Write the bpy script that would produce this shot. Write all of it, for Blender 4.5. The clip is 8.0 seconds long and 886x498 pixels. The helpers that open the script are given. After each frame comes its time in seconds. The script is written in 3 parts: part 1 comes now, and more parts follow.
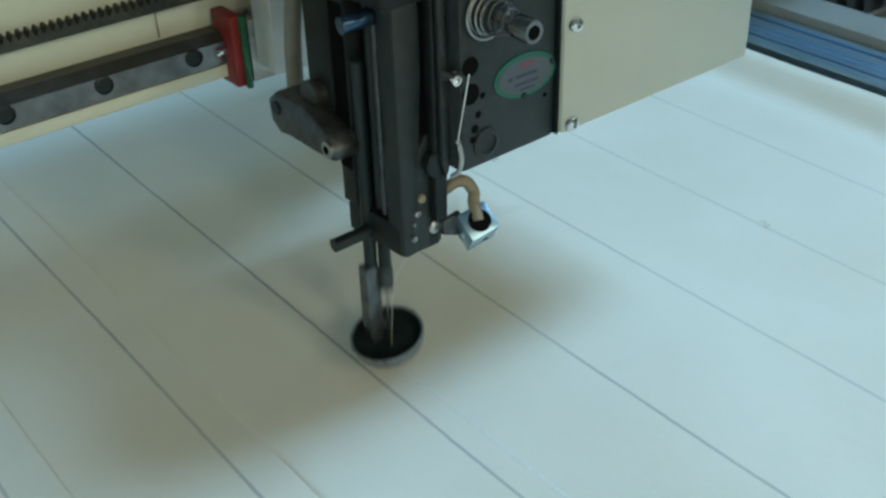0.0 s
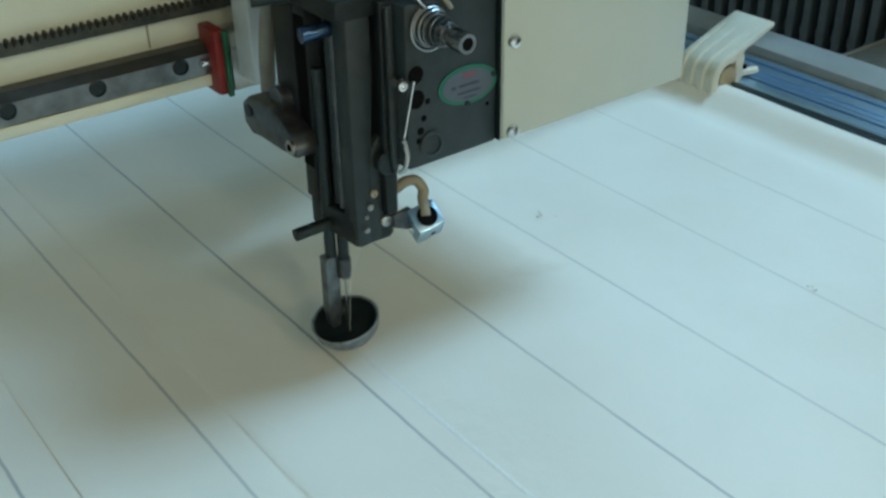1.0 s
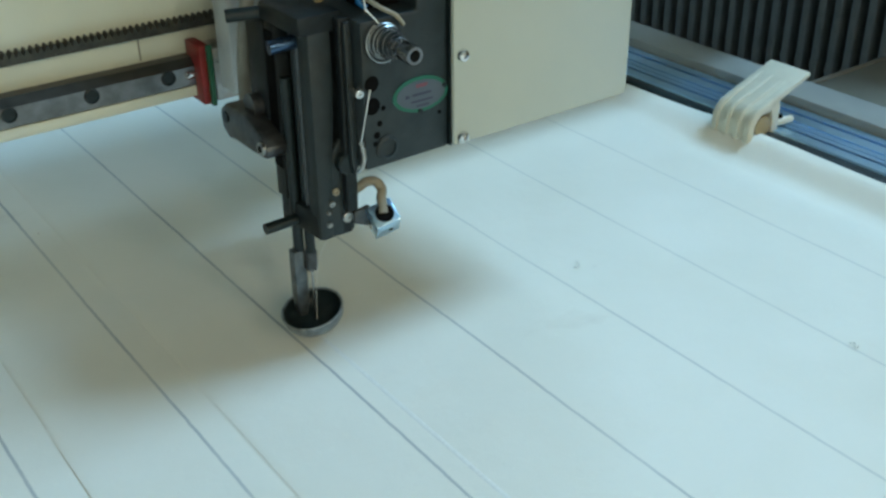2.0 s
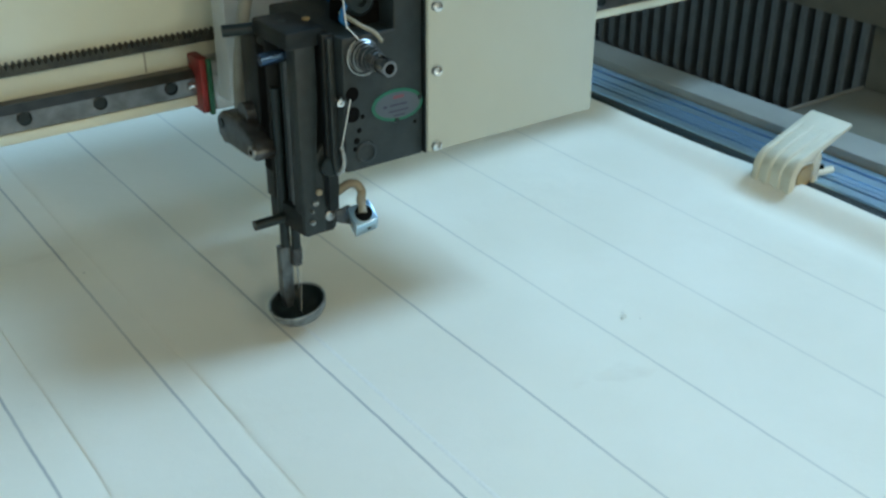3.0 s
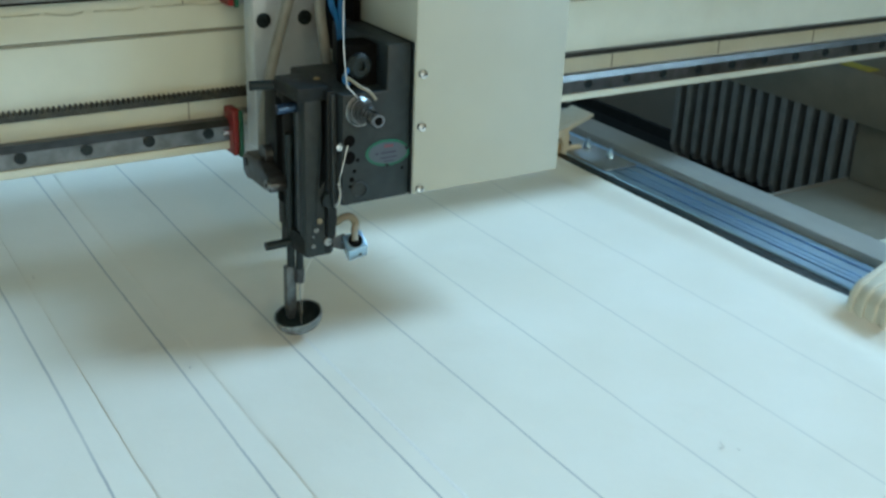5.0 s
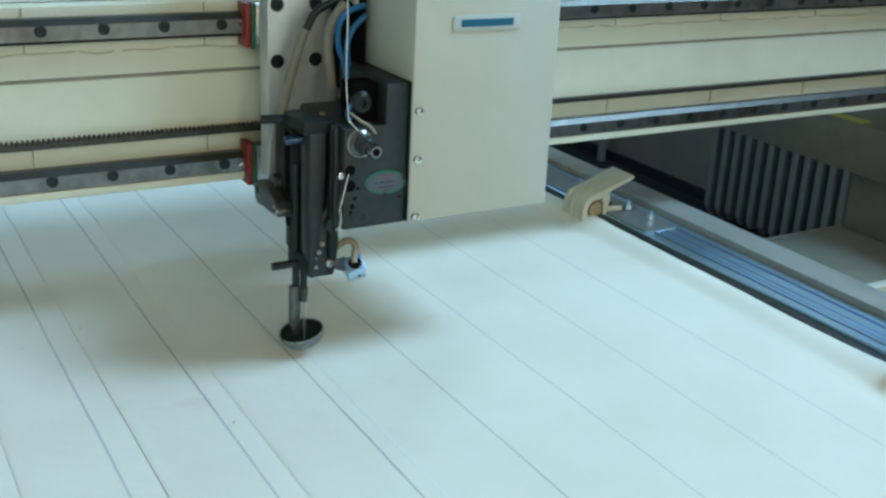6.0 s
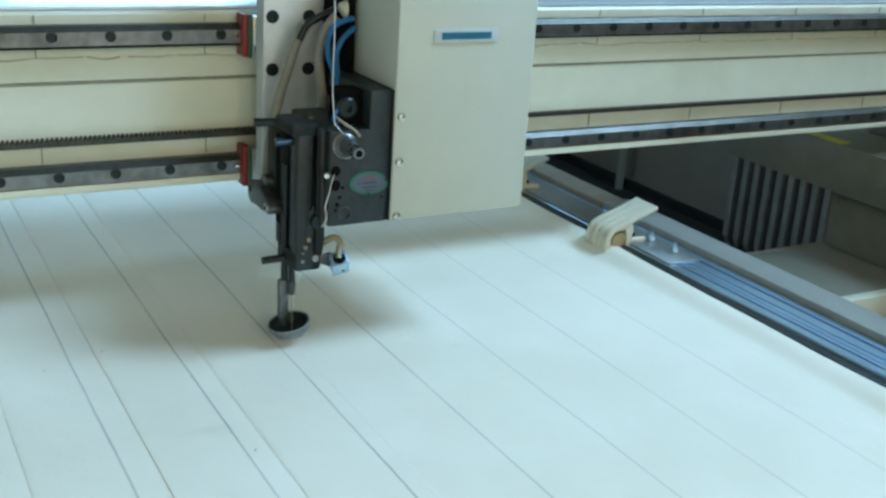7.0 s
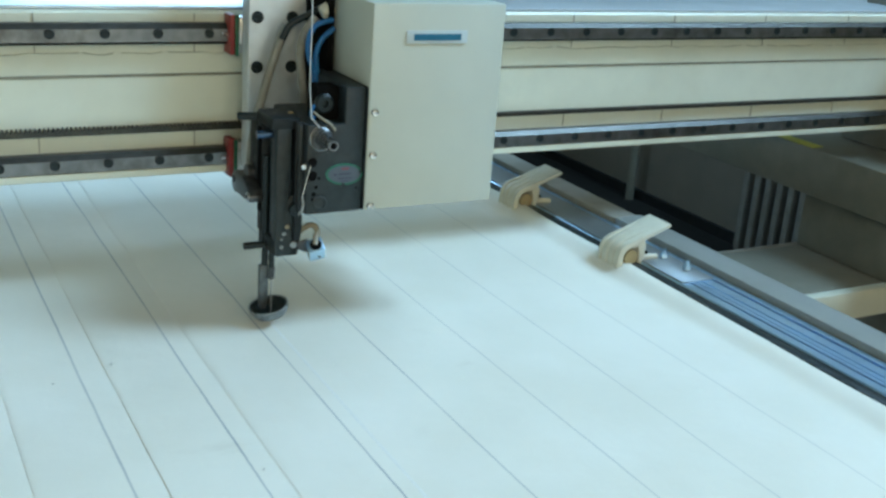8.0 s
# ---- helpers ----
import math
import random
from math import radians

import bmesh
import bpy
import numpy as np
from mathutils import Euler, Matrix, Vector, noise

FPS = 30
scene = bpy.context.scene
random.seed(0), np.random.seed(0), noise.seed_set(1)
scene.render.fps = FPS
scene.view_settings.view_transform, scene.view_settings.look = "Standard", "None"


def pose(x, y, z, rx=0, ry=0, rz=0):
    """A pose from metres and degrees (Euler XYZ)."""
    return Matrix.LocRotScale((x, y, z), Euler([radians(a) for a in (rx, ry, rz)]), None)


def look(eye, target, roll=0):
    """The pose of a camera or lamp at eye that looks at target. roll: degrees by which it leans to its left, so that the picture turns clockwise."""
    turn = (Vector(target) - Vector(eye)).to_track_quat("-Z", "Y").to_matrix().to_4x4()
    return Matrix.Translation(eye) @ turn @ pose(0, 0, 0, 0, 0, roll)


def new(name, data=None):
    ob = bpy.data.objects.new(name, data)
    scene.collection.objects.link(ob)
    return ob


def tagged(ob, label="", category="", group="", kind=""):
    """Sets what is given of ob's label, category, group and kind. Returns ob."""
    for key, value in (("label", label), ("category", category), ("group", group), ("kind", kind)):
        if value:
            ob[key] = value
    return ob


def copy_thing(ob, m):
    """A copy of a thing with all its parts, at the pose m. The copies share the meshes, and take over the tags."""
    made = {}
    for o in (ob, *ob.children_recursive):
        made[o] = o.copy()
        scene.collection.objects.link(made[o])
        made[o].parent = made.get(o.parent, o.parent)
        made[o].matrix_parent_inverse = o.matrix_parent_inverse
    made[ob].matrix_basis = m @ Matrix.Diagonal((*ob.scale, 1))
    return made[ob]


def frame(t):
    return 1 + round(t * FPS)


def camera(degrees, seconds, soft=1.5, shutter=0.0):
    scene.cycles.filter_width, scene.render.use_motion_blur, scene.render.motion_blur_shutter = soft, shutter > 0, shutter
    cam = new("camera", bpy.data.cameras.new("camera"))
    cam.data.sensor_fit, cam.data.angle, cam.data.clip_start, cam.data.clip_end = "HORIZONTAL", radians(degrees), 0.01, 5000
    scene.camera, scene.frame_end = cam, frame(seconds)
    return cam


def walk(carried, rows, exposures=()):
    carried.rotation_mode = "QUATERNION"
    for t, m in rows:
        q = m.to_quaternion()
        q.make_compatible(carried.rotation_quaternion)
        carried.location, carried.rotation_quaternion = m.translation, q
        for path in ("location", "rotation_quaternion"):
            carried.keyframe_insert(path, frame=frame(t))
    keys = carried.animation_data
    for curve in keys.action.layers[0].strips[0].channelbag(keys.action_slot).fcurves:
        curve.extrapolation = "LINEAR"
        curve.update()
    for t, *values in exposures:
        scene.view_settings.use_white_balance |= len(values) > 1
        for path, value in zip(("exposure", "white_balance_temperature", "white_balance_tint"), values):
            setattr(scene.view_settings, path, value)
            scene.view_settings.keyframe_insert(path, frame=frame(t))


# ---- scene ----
# The world stands still with the quilt; the gantry runs along +y over it.
TAB = 0.80          # height of the quilt's top
SPEED = 0.0977      # gantry, metres a second
PITCH = 0.1050      # distance between the marked lines
SEAMS = (0.0, -0.0985, -0.1995, -0.3030, -0.4070, -0.5110, -0.6150)   # sewn seams across the quilt
cam = camera(43.64, 8.0, soft=2.6, shutter=0.5)
PATH = [
    (0.0, -0.3053, -0.4447, 1.2307, 57.065, 1.477, -39.049),
    (0.5, -0.3116, -0.4357, 1.2322, 58.429, 1.006, -38.041),
    (1.0, -0.3156, -0.4301, 1.2403, 59.232, 0.733, -37.3),
    (1.5, -0.3203, -0.423, 1.2483, 59.953, 0.778, -36.785),
    (2.0, -0.3259, -0.4139, 1.2544, 60.793, 0.503, -36.229),
    (3.5, -0.3568, -0.3862, 1.2749, 63.167, -0.603, -34.528),
    (4.0, -0.3657, -0.3896, 1.279, 64.187, -1.064, -33.565),
    (4.5, -0.3797, -0.3821, 1.2894, 64.844, -1.542, -32.864),
    (5.0, -0.3876, -0.3717, 1.2987, 66.666, -2.11, -31.399),
    (6.5, -0.4083, -0.3624, 1.3076, 70.021, -3.034, -29.043),
    (7.0, -0.4099, -0.3533, 1.308, 70.547, -3.475, -28.578),
    (7.5, -0.4125, -0.3493, 1.3157, 70.87, -3.387, -28.376),
    (8.0, -0.4087, -0.341, 1.3186, 70.733, -4.109, -27.896),
]
walk(cam, [(t, pose(x, y, z, rx, ry, rz)) for t, x, y, z, rx, ry, rz in PATH], exposures=((0.0, -0.72, 6150, 10), (2.0, -0.51, 6300, 12), (5.0, -0.34, 6450, 13), (8.0, -0.18, 6600, 15)))

# ---------------------------------------------------------------- light
world = bpy.data.worlds.new("sky")
scene.world = world
world.use_nodes = True
wn = world.node_tree.nodes
sky = wn.new("ShaderNodeTexSky")
sky.sky_type, sky.sun_disc = "NISHITA", False
sky.sun_elevation, sky.sun_rotation = radians(40), radians(90)
wn["Background"].inputs[1].default_value = 0.1
world.node_tree.links.new(sky.outputs[0], wn["Background"].inputs[0])


def area_light(name, m, sx, sy, watts, colour):
    data = bpy.data.lights.new(name, "AREA")
    data.shape, data.size, data.size_y, data.energy, data.color = "RECTANGLE", sx, sy, watts, colour
    ob = new(name, data)
    ob.matrix_world = m
    return ob


# daylight through the high windows, and the hall's hanging tubes
TUBES = ((-0.5, -2.3), (-1.4, -2.3), (0.4, -2.3))
TUBE_LIGHT, TUBE_HIGH = 22, 2.2
DAY = (0.40, 0.725, 1.0)
for eye, target, wide, watts in (((2.50, -0.38, 3.9), (0.2, 0.1, 0.9), 1.1, 205), ((2.50, 1.95, 3.9), (0.0, 0.6, 0.9), 1.05, 40), ((0.65, 4.1, 2.1), (-0.6, 1.0, 0.9), 1.05, 33)):
    area_light("window_light", look(eye, target), wide, 1.5, watts, DAY)
for lx, ly in TUBES:
    area_light("tube_light", pose(lx, ly, TUBE_HIGH - 0.04), 0.12, 1.15, TUBE_LIGHT, (1.0, 0.92, 0.62))


# ---------------------------------------------------------------- materials


def material(name, colour, rough=0.5, metal=0.0, spots=0.12, scale=40.0, bump=0.0, bump_scale=300.0, dirt=None, dirt_scale=6.0, dirt_amount=0.3, coat=0.0, vary=0.1, spec=0.5):
    """A surface with two scales of variation, optional stains of its own colour and fine relief."""
    m = bpy.data.materials.new(name)
    m.use_nodes = True
    nt = m.node_tree
    n, link = nt.nodes, nt.links.new
    b = n["Principled BSDF"]
    tc = n.new("ShaderNodeTexCoord")
    fine = n.new("ShaderNodeTexNoise")
    fine.inputs["Scale"].default_value, fine.inputs["Detail"].default_value = scale, 6
    link(tc.outputs["Object"], fine.inputs["Vector"])
    ramp = n.new("ShaderNodeMapRange")
    ramp.inputs[1].default_value, ramp.inputs[2].default_value = 0.3, 0.7
    ramp.inputs[3].default_value, ramp.inputs[4].default_value = 1 - spots, 1 + spots
    link(fine.outputs[0], ramp.inputs[0])
    mul = n.new("ShaderNodeMix")
    mul.data_type, mul.blend_type = "RGBA", "MULTIPLY"
    mul.inputs[0].default_value = 1.0
    mul.inputs[6].default_value = (*colour, 1)
    link(ramp.outputs[0], mul.inputs[7])
    out = mul.outputs[2]
    if dirt:
        big = n.new("ShaderNodeTexNoise")
        big.inputs["Scale"].default_value, big.inputs["Detail"].default_value, big.inputs["Roughness"].default_value = dirt_scale, 9, 0.65
        link(tc.outputs["Object"], big.inputs["Vector"])
        r2 = n.new("ShaderNodeMapRange")
        r2.inputs[1].default_value, r2.inputs[2].default_value = 0.48, 0.72
        r2.inputs[3].default_value, r2.inputs[4].default_value = 0.0, dirt_amount
        link(big.outputs[0], r2.inputs[0])
        mix = n.new("ShaderNodeMix")
        mix.data_type = "RGBA"
        link(r2.outputs[0], mix.inputs[0])
        link(out, mix.inputs[6])
        mix.inputs[7].default_value = (*dirt, 1)
        out = mix.outputs[2]
    link(out, b.inputs["Base Color"])
    rr = n.new("ShaderNodeMapRange")
    rr.inputs[3].default_value, rr.inputs[4].default_value = max(0.02, rough - vary), min(1, rough + vary)
    link(fine.outputs[0], rr.inputs[0])
    link(rr.outputs[0], b.inputs["Roughness"])
    b.inputs["Metallic"].default_value = metal
    b.inputs["Coat Weight"].default_value = coat
    b.inputs["Specular IOR Level"].default_value = spec
    if bump:
        tex = n.new("ShaderNodeTexNoise")
        tex.inputs["Scale"].default_value, tex.inputs["Detail"].default_value = bump_scale, 4
        link(tc.outputs["Object"], tex.inputs["Vector"])
        bp = n.new("ShaderNodeBump")
        bp.inputs["Strength"].default_value, bp.inputs["Distance"].default_value = bump, 0.001
        link(tex.outputs[0], bp.inputs["Height"])
        link(bp.outputs[0], b.inputs["Normal"])
    return m


def quilt_material():
    """Undyed cotton: weave, slubs, a few stains and the dark marked lines every PITCH along x."""
    m = bpy.data.materials.new("quilt_cotton")
    m.use_nodes = True
    nt = m.node_tree
    n, link = nt.nodes, nt.links.new
    b = n["Principled BSDF"]
    tc = n.new("ShaderNodeTexCoord")

    def noise_tex(scale, detail, stretch=None):
        t = n.new("ShaderNodeTexNoise")
        t.inputs["Scale"].default_value, t.inputs["Detail"].default_value = scale, detail
        if stretch:
            mp = n.new("ShaderNodeMapping")
            mp.inputs["Scale"].default_value = stretch
            link(tc.outputs["Object"], mp.inputs[0])
            link(mp.outputs[0], t.inputs["Vector"])
        else:
            link(tc.outputs["Object"], t.inputs["Vector"])
        return t.outputs[0]

    def calc(op, a, c=None, d=None):
        k = n.new("ShaderNodeMath")
        k.operation = op
        for i, q in enumerate((a, c, d)):
            if q is None:
                continue
            if isinstance(q, (int, float)):
                k.inputs[i].default_value = q
            else:
                link(q, k.inputs[i])
        return k.outputs[0]

    def span(v, a, c, d, e, smooth=False):
        r = n.new("ShaderNodeMapRange")
        if smooth:
            r.interpolation_type = "SMOOTHSTEP"
        for i, q in enumerate((a, c, d, e)):
            r.inputs[1 + i].default_value = q
        link(v, r.inputs[0])
        return r.outputs[0]

    sep = n.new("ShaderNodeSeparateXYZ")
    link(tc.outputs["Object"], sep.inputs[0])
    wander = calc("MULTIPLY", calc("SUBTRACT", noise_tex(3.0, 2, (0.3, 1, 1)), 0.5), 0.005)
    jitter = calc("MULTIPLY", calc("SUBTRACT", noise_tex(90.0, 2), 0.5), 0.0012)
    xx = calc("ADD", calc("ADD", sep.outputs[0], 0.0172), calc("ADD", wander, jitter))
    step = calc("DIVIDE", xx, PITCH)
    near = calc("ABSOLUTE", calc("SUBTRACT", calc("FRACT", calc("ADD", step, 100.5)), 0.5), None)
    line = span(calc("MULTIPLY", near, PITCH), 0.0003, 0.0018, 1.0, 0.0, True)
    worn = calc("MULTIPLY", span(noise_tex(14.0, 5, (1, 0.6, 1)), 0.3, 0.65, 0.30, 0.60), span(sep.outputs[0], -0.1, 0.35, 1.0, 0.42, True))
    worn = calc("MULTIPLY", worn, span(sep.outputs[0], 0.46, 0.485, 1.0, 0.0))
    ink = calc("MULTIPLY", line, worn)
    base = n.new("ShaderNodeMix")
    base.data_type = "RGBA"
    base.inputs[6].default_value, base.inputs[7].default_value = (0.74, 0.705, 0.600, 1), (0.785, 0.755, 0.660, 1)
    link(span(noise_tex(7.0, 8), 0.35, 0.65, 0, 1), base.inputs[0])
    stain = n.new("ShaderNodeMix")
    stain.data_type = "RGBA"
    link(base.outputs[2], stain.inputs[6])
    stain.inputs[7].default_value = (0.52, 0.46, 0.36, 1)
    link(span(noise_tex(9.0, 7, (1.0, 1.6, 1)), 0.70, 0.86, 0, 0.55), stain.inputs[0])
    marked = n.new("ShaderNodeMix")
    marked.data_type = "RGBA"
    link(ink, marked.inputs[0])
    link(stain.outputs[2], marked.inputs[6])
    marked.inputs[7].default_value = (0.10, 0.13, 0.17, 1)
    link(marked.outputs[2], b.inputs["Base Color"])
    b.inputs["Roughness"].default_value = 0.85
    b.inputs["Sheen Weight"].default_value = 0.15
    relief = calc("ADD", calc("MULTIPLY", noise_tex(700.0, 3), 0.00025), calc("ADD", calc("MULTIPLY", noise_tex(35.0, 6), 0.0016), calc("MULTIPLY", noise_tex(9.0, 3), 0.0035)))
    bp = n.new("ShaderNodeBump")
    bp.inputs["Strength"].default_value, bp.inputs["Distance"].default_value = 0.5, 1.0
    link(relief, bp.inputs["Height"])
    link(bp.outputs[0], b.inputs["Normal"])
    return m


def glow_material(name, colour, strength):
    m = bpy.data.materials.new(name)
    m.use_nodes = True
    b = m.node_tree.nodes["Principled BSDF"]
    b.inputs["Base Color"].default_value = (*colour, 1)
    b.inputs["Emission Color"].default_value = (*colour, 1)
    b.inputs["Emission Strength"].default_value = strength
    return m


def glass_material():
    m = bpy.data.materials.new("window_glass")
    m.use_nodes = True
    b = m.node_tree.nodes["Principled BSDF"]
    b.inputs["Transmission Weight"].default_value, b.inputs["Roughness"].default_value, b.inputs["IOR"].default_value = 1.0, 0.02, 1.45
    return m


QUILT = quilt_material()
SEAM = material("seam_thread", (0.76, 0.74, 0.67), 0.85, spots=0.06, scale=400)
CREAM = material("cream_enamel", (0.68, 0.69, 0.57), 0.38, spots=0.03, scale=25, bump=0.12, bump_scale=500, dirt=(0.40, 0.37, 0.25), dirt_scale=5, dirt_amount=0.22)
COVER = material("white_enamel", (0.51, 0.535, 0.465), 0.34, spots=0.02, scale=25, bump=0.12, bump_scale=700, dirt=(0.55, 0.52, 0.42), dirt_scale=7, dirt_amount=0.15)
CASTING = material("grey_casting", (0.013, 0.0225, 0.026), 0.5, spots=0.22, scale=120, bump=0.3, bump_scale=900, dirt=(0.055, 0.055, 0.05), dirt_scale=30, dirt_amount=0.3)
HOUSING = material("black_casting", (0.009, 0.0135, 0.015), 0.48, spots=0.3, scale=130, bump=0.25, bump_scale=900, dirt=(0.03, 0.03, 0.03), dirt_scale=60, dirt_amount=0.35, spec=0.3)
DISC = material("tension_steel", (0.20, 0.20, 0.21), 0.22, 1.0, spots=0.15, scale=300)
BLACK = material("black_steel", (0.009, 0.017, 0.019), 0.38, spots=0.3, scale=150, bump=0.15, spec=0.4)
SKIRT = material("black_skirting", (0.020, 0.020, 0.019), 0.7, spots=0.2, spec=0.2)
# Near-black: shade inside holes, slots and gaps, and a few black parts.
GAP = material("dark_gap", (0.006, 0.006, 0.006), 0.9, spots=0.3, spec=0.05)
BLUED = material("blued_steel", (0.05, 0.10, 0.19), 0.25, 0.8, spots=0.1, scale=100)
STEEL = material("bright_steel", (0.46, 0.46, 0.45), 0.3, 1.0, spots=0.12, scale=200, bump=0.05)
CHROME = material("chrome", (0.78, 0.78, 0.78), 0.12, 1.0, spots=0.04, scale=200)
PLATE = material("milled_plate", (0.62, 0.66, 0.68), 0.42, 0.45, spots=0.06, scale=60, bump=0.1)
SHANK = material("dark_shank", (0.14, 0.16, 0.17), 0.35, 0.7, spots=0.3, scale=150)
WORN = material("worn_steel", (0.10, 0.105, 0.11), 0.36, 0.8, spots=0.25, scale=150, bump=0.1, dirt=(0.06, 0.05, 0.04), dirt_scale=40, dirt_amount=0.5)
RAILSTEEL = material("rail_steel", (0.25, 0.255, 0.26), 0.36, 1.0, spots=0.15, scale=90, dirt=(0.045, 0.04, 0.032), dirt_scale=16, dirt_amount=0.8)
OILED = material("oiled_steel", (0.058, 0.055, 0.047), 0.36, 0.5, spots=0.2, scale=80)
CUP = material("cup_steel", (0.22, 0.25, 0.27), 0.35, 0.5, spots=0.3, scale=200, dirt=(0.02, 0.02, 0.022), dirt_scale=60, dirt_amount=0.6)
RACK = material("oiled_rack", (0.050, 0.051, 0.045), 0.42, 0.4, spots=0.3, scale=200, dirt=(0.14, 0.12, 0.06), dirt_scale=30, dirt_amount=0.4)
ALU = material("anodised_aluminium", (0.54, 0.77, 0.97), 0.32, 1.0, spots=0.02, scale=30, vary=0.02)
JOINTPLATE = material("dull_aluminium", (0.44, 0.48, 0.51), 0.34, 0.9, spots=0.04, scale=40, vary=0.03)
GREY = material("grey_paint", (0.31, 0.315, 0.29), 0.36, spots=0.06, scale=40, dirt=(0.24, 0.23, 0.2), dirt_amount=0.3)
TANBAR = material("tan_bar_paint", (0.27, 0.255, 0.215), 0.5, spots=0.1, scale=40, dirt=(0.17, 0.15, 0.11), dirt_scale=18, dirt_amount=0.5)
TOPSHEET = material("glossy_sheet", (0.60, 0.65, 0.68), 0.25, 0.3, spots=0.04, scale=20, vary=0.03)
RED = material("red_plastic", (0.26, 0.02, 0.018), 0.42, spots=0.15, scale=100, dirt=(0.07, 0.02, 0.02), dirt_scale=60, dirt_amount=0.6)
GREEN = material("green_seal", (0.012, 0.10, 0.05), 0.45, spots=0.15, scale=100)
BLUE = material("blue_tube", (0.002, 0.12, 0.32), 0.45, spots=0.08, scale=60)
CLIP = material("ivory_plastic", (0.64, 0.61, 0.49), 0.42, spots=0.05, scale=60, dirt=(0.55, 0.45, 0.30), dirt_scale=25, dirt_amount=0.25)
CONDUIT = material("grey_conduit", (0.265, 0.26, 0.225), 0.5, spots=0.15, scale=90, dirt=(0.16, 0.14, 0.11), dirt_scale=50, dirt_amount=0.4)
JOINT = material("joint_shadow", (0.26, 0.25, 0.19), 0.7, spots=0.2)
ROD = material("amber_rod", (0.40, 0.30, 0.15), 0.4, spots=0.1)
CABLE = material("beige_cable", (0.32, 0.285, 0.21), 0.5, spots=0.12, scale=90, dirt=(0.25, 0.2, 0.14), dirt_scale=50, dirt_amount=0.4)
LINT = material("lint_fibre", (0.70, 0.68, 0.61), 0.9, spots=0.3, scale=400)
THREAD = material("white_thread", (0.78, 0.78, 0.75), 0.6, spots=0.05)
BADGE = material("badge_face", (0.08, 0.10, 0.125), 0.5, spots=0.06, scale=80)
BADGERIM = material("badge_green", (0.010, 0.13, 0.08), 0.5, spots=0.08)
NAMEPLATE = material("name_plate_face", (0.50, 0.58, 0.60), 0.3, spots=0.04)
INK = material("badge_ink", (0.035, 0.04, 0.075), 0.5)
REDINK = material("badge_red_ink", (0.20, 0.06, 0.08), 0.5)
BRAND = material("brand_blue", (0.01, 0.13, 0.22), 0.4)
YELLOW = material("yellow_tape", (0.62, 0.55, 0.06), 0.45, spots=0.1)
# Gantry end's shade put into its paint tone; also the riser pipe's dark grey.
SHADEGREY = material("shaded_olive_grey", (0.215, 0.205, 0.16), 0.5, spots=0.08, scale=30, dirt=(0.11, 0.105, 0.09), dirt_amount=0.4)
SEALANT = material("old_sealant", (0.55, 0.56, 0.45), 0.6, spots=0.2)
FLOOR = material("concrete_floor", (0.20, 0.195, 0.18), 0.6, spots=0.12, scale=15, bump=0.2, bump_scale=80, dirt=(0.1, 0.09, 0.08), dirt_amount=0.5, dirt_scale=2)
WALL = material("wall_paint", (0.47, 0.44, 0.36), 0.8, spots=0.04, scale=8, bump=0.2, bump_scale=150, dirt=(0.33, 0.30, 0.24), dirt_scale=2, dirt_amount=0.3)
DADO = material("grey_dado", (0.225, 0.19, 0.15), 0.6, spots=0.06, scale=10, dirt=(0.12, 0.12, 0.11), dirt_scale=3, dirt_amount=0.4)
RADIATOR = material("radiator_paint", (0.22, 0.21, 0.185), 0.45, spots=0.08, scale=30, dirt=(0.15, 0.14, 0.12), dirt_scale=12, dirt_amount=0.5)
FRAMEWHITE = material("window_frame_white", (0.74, 0.74, 0.72), 0.4, spots=0.04)
GLASS = glass_material()
TUBE = glow_material("lit_tube", (1.0, 0.9, 0.7), 3.0)

# ---------------------------------------------------------------- mesh helpers


def box(bm, x0, x1, y0, y1, z0, z1, bevel=0.0, seg=2, m=None):
    r = bmesh.ops.create_cube(bm, size=1.0)
    mat = Matrix.Translation(((x0 + x1) / 2, (y0 + y1) / 2, (z0 + z1) / 2)) @ Matrix.Diagonal((x1 - x0, y1 - y0, z1 - z0, 1))
    bmesh.ops.transform(bm, matrix=(m @ mat) if m else mat, verts=r["verts"])
    if bevel:
        es = list({e for v in r["verts"] for e in v.link_edges})
        bmesh.ops.bevel(bm, geom=es, offset=bevel, segments=seg, affect="EDGES", profile=0.5)
    return bm


def rod(bm, p, q, r0, r1=None, seg=20, caps=True):
    p, q = Vector(p), Vector(q)
    r = bmesh.ops.create_cone(bm, cap_ends=caps, cap_tris=False, segments=seg, radius1=r0, radius2=r0 if r1 is None else r1, depth=(q - p).length)
    m = Matrix.Translation((p + q) / 2) @ (q - p).to_track_quat("Z", "Y").to_matrix().to_4x4()
    bmesh.ops.transform(bm, matrix=m, verts=r["verts"])
    return bm


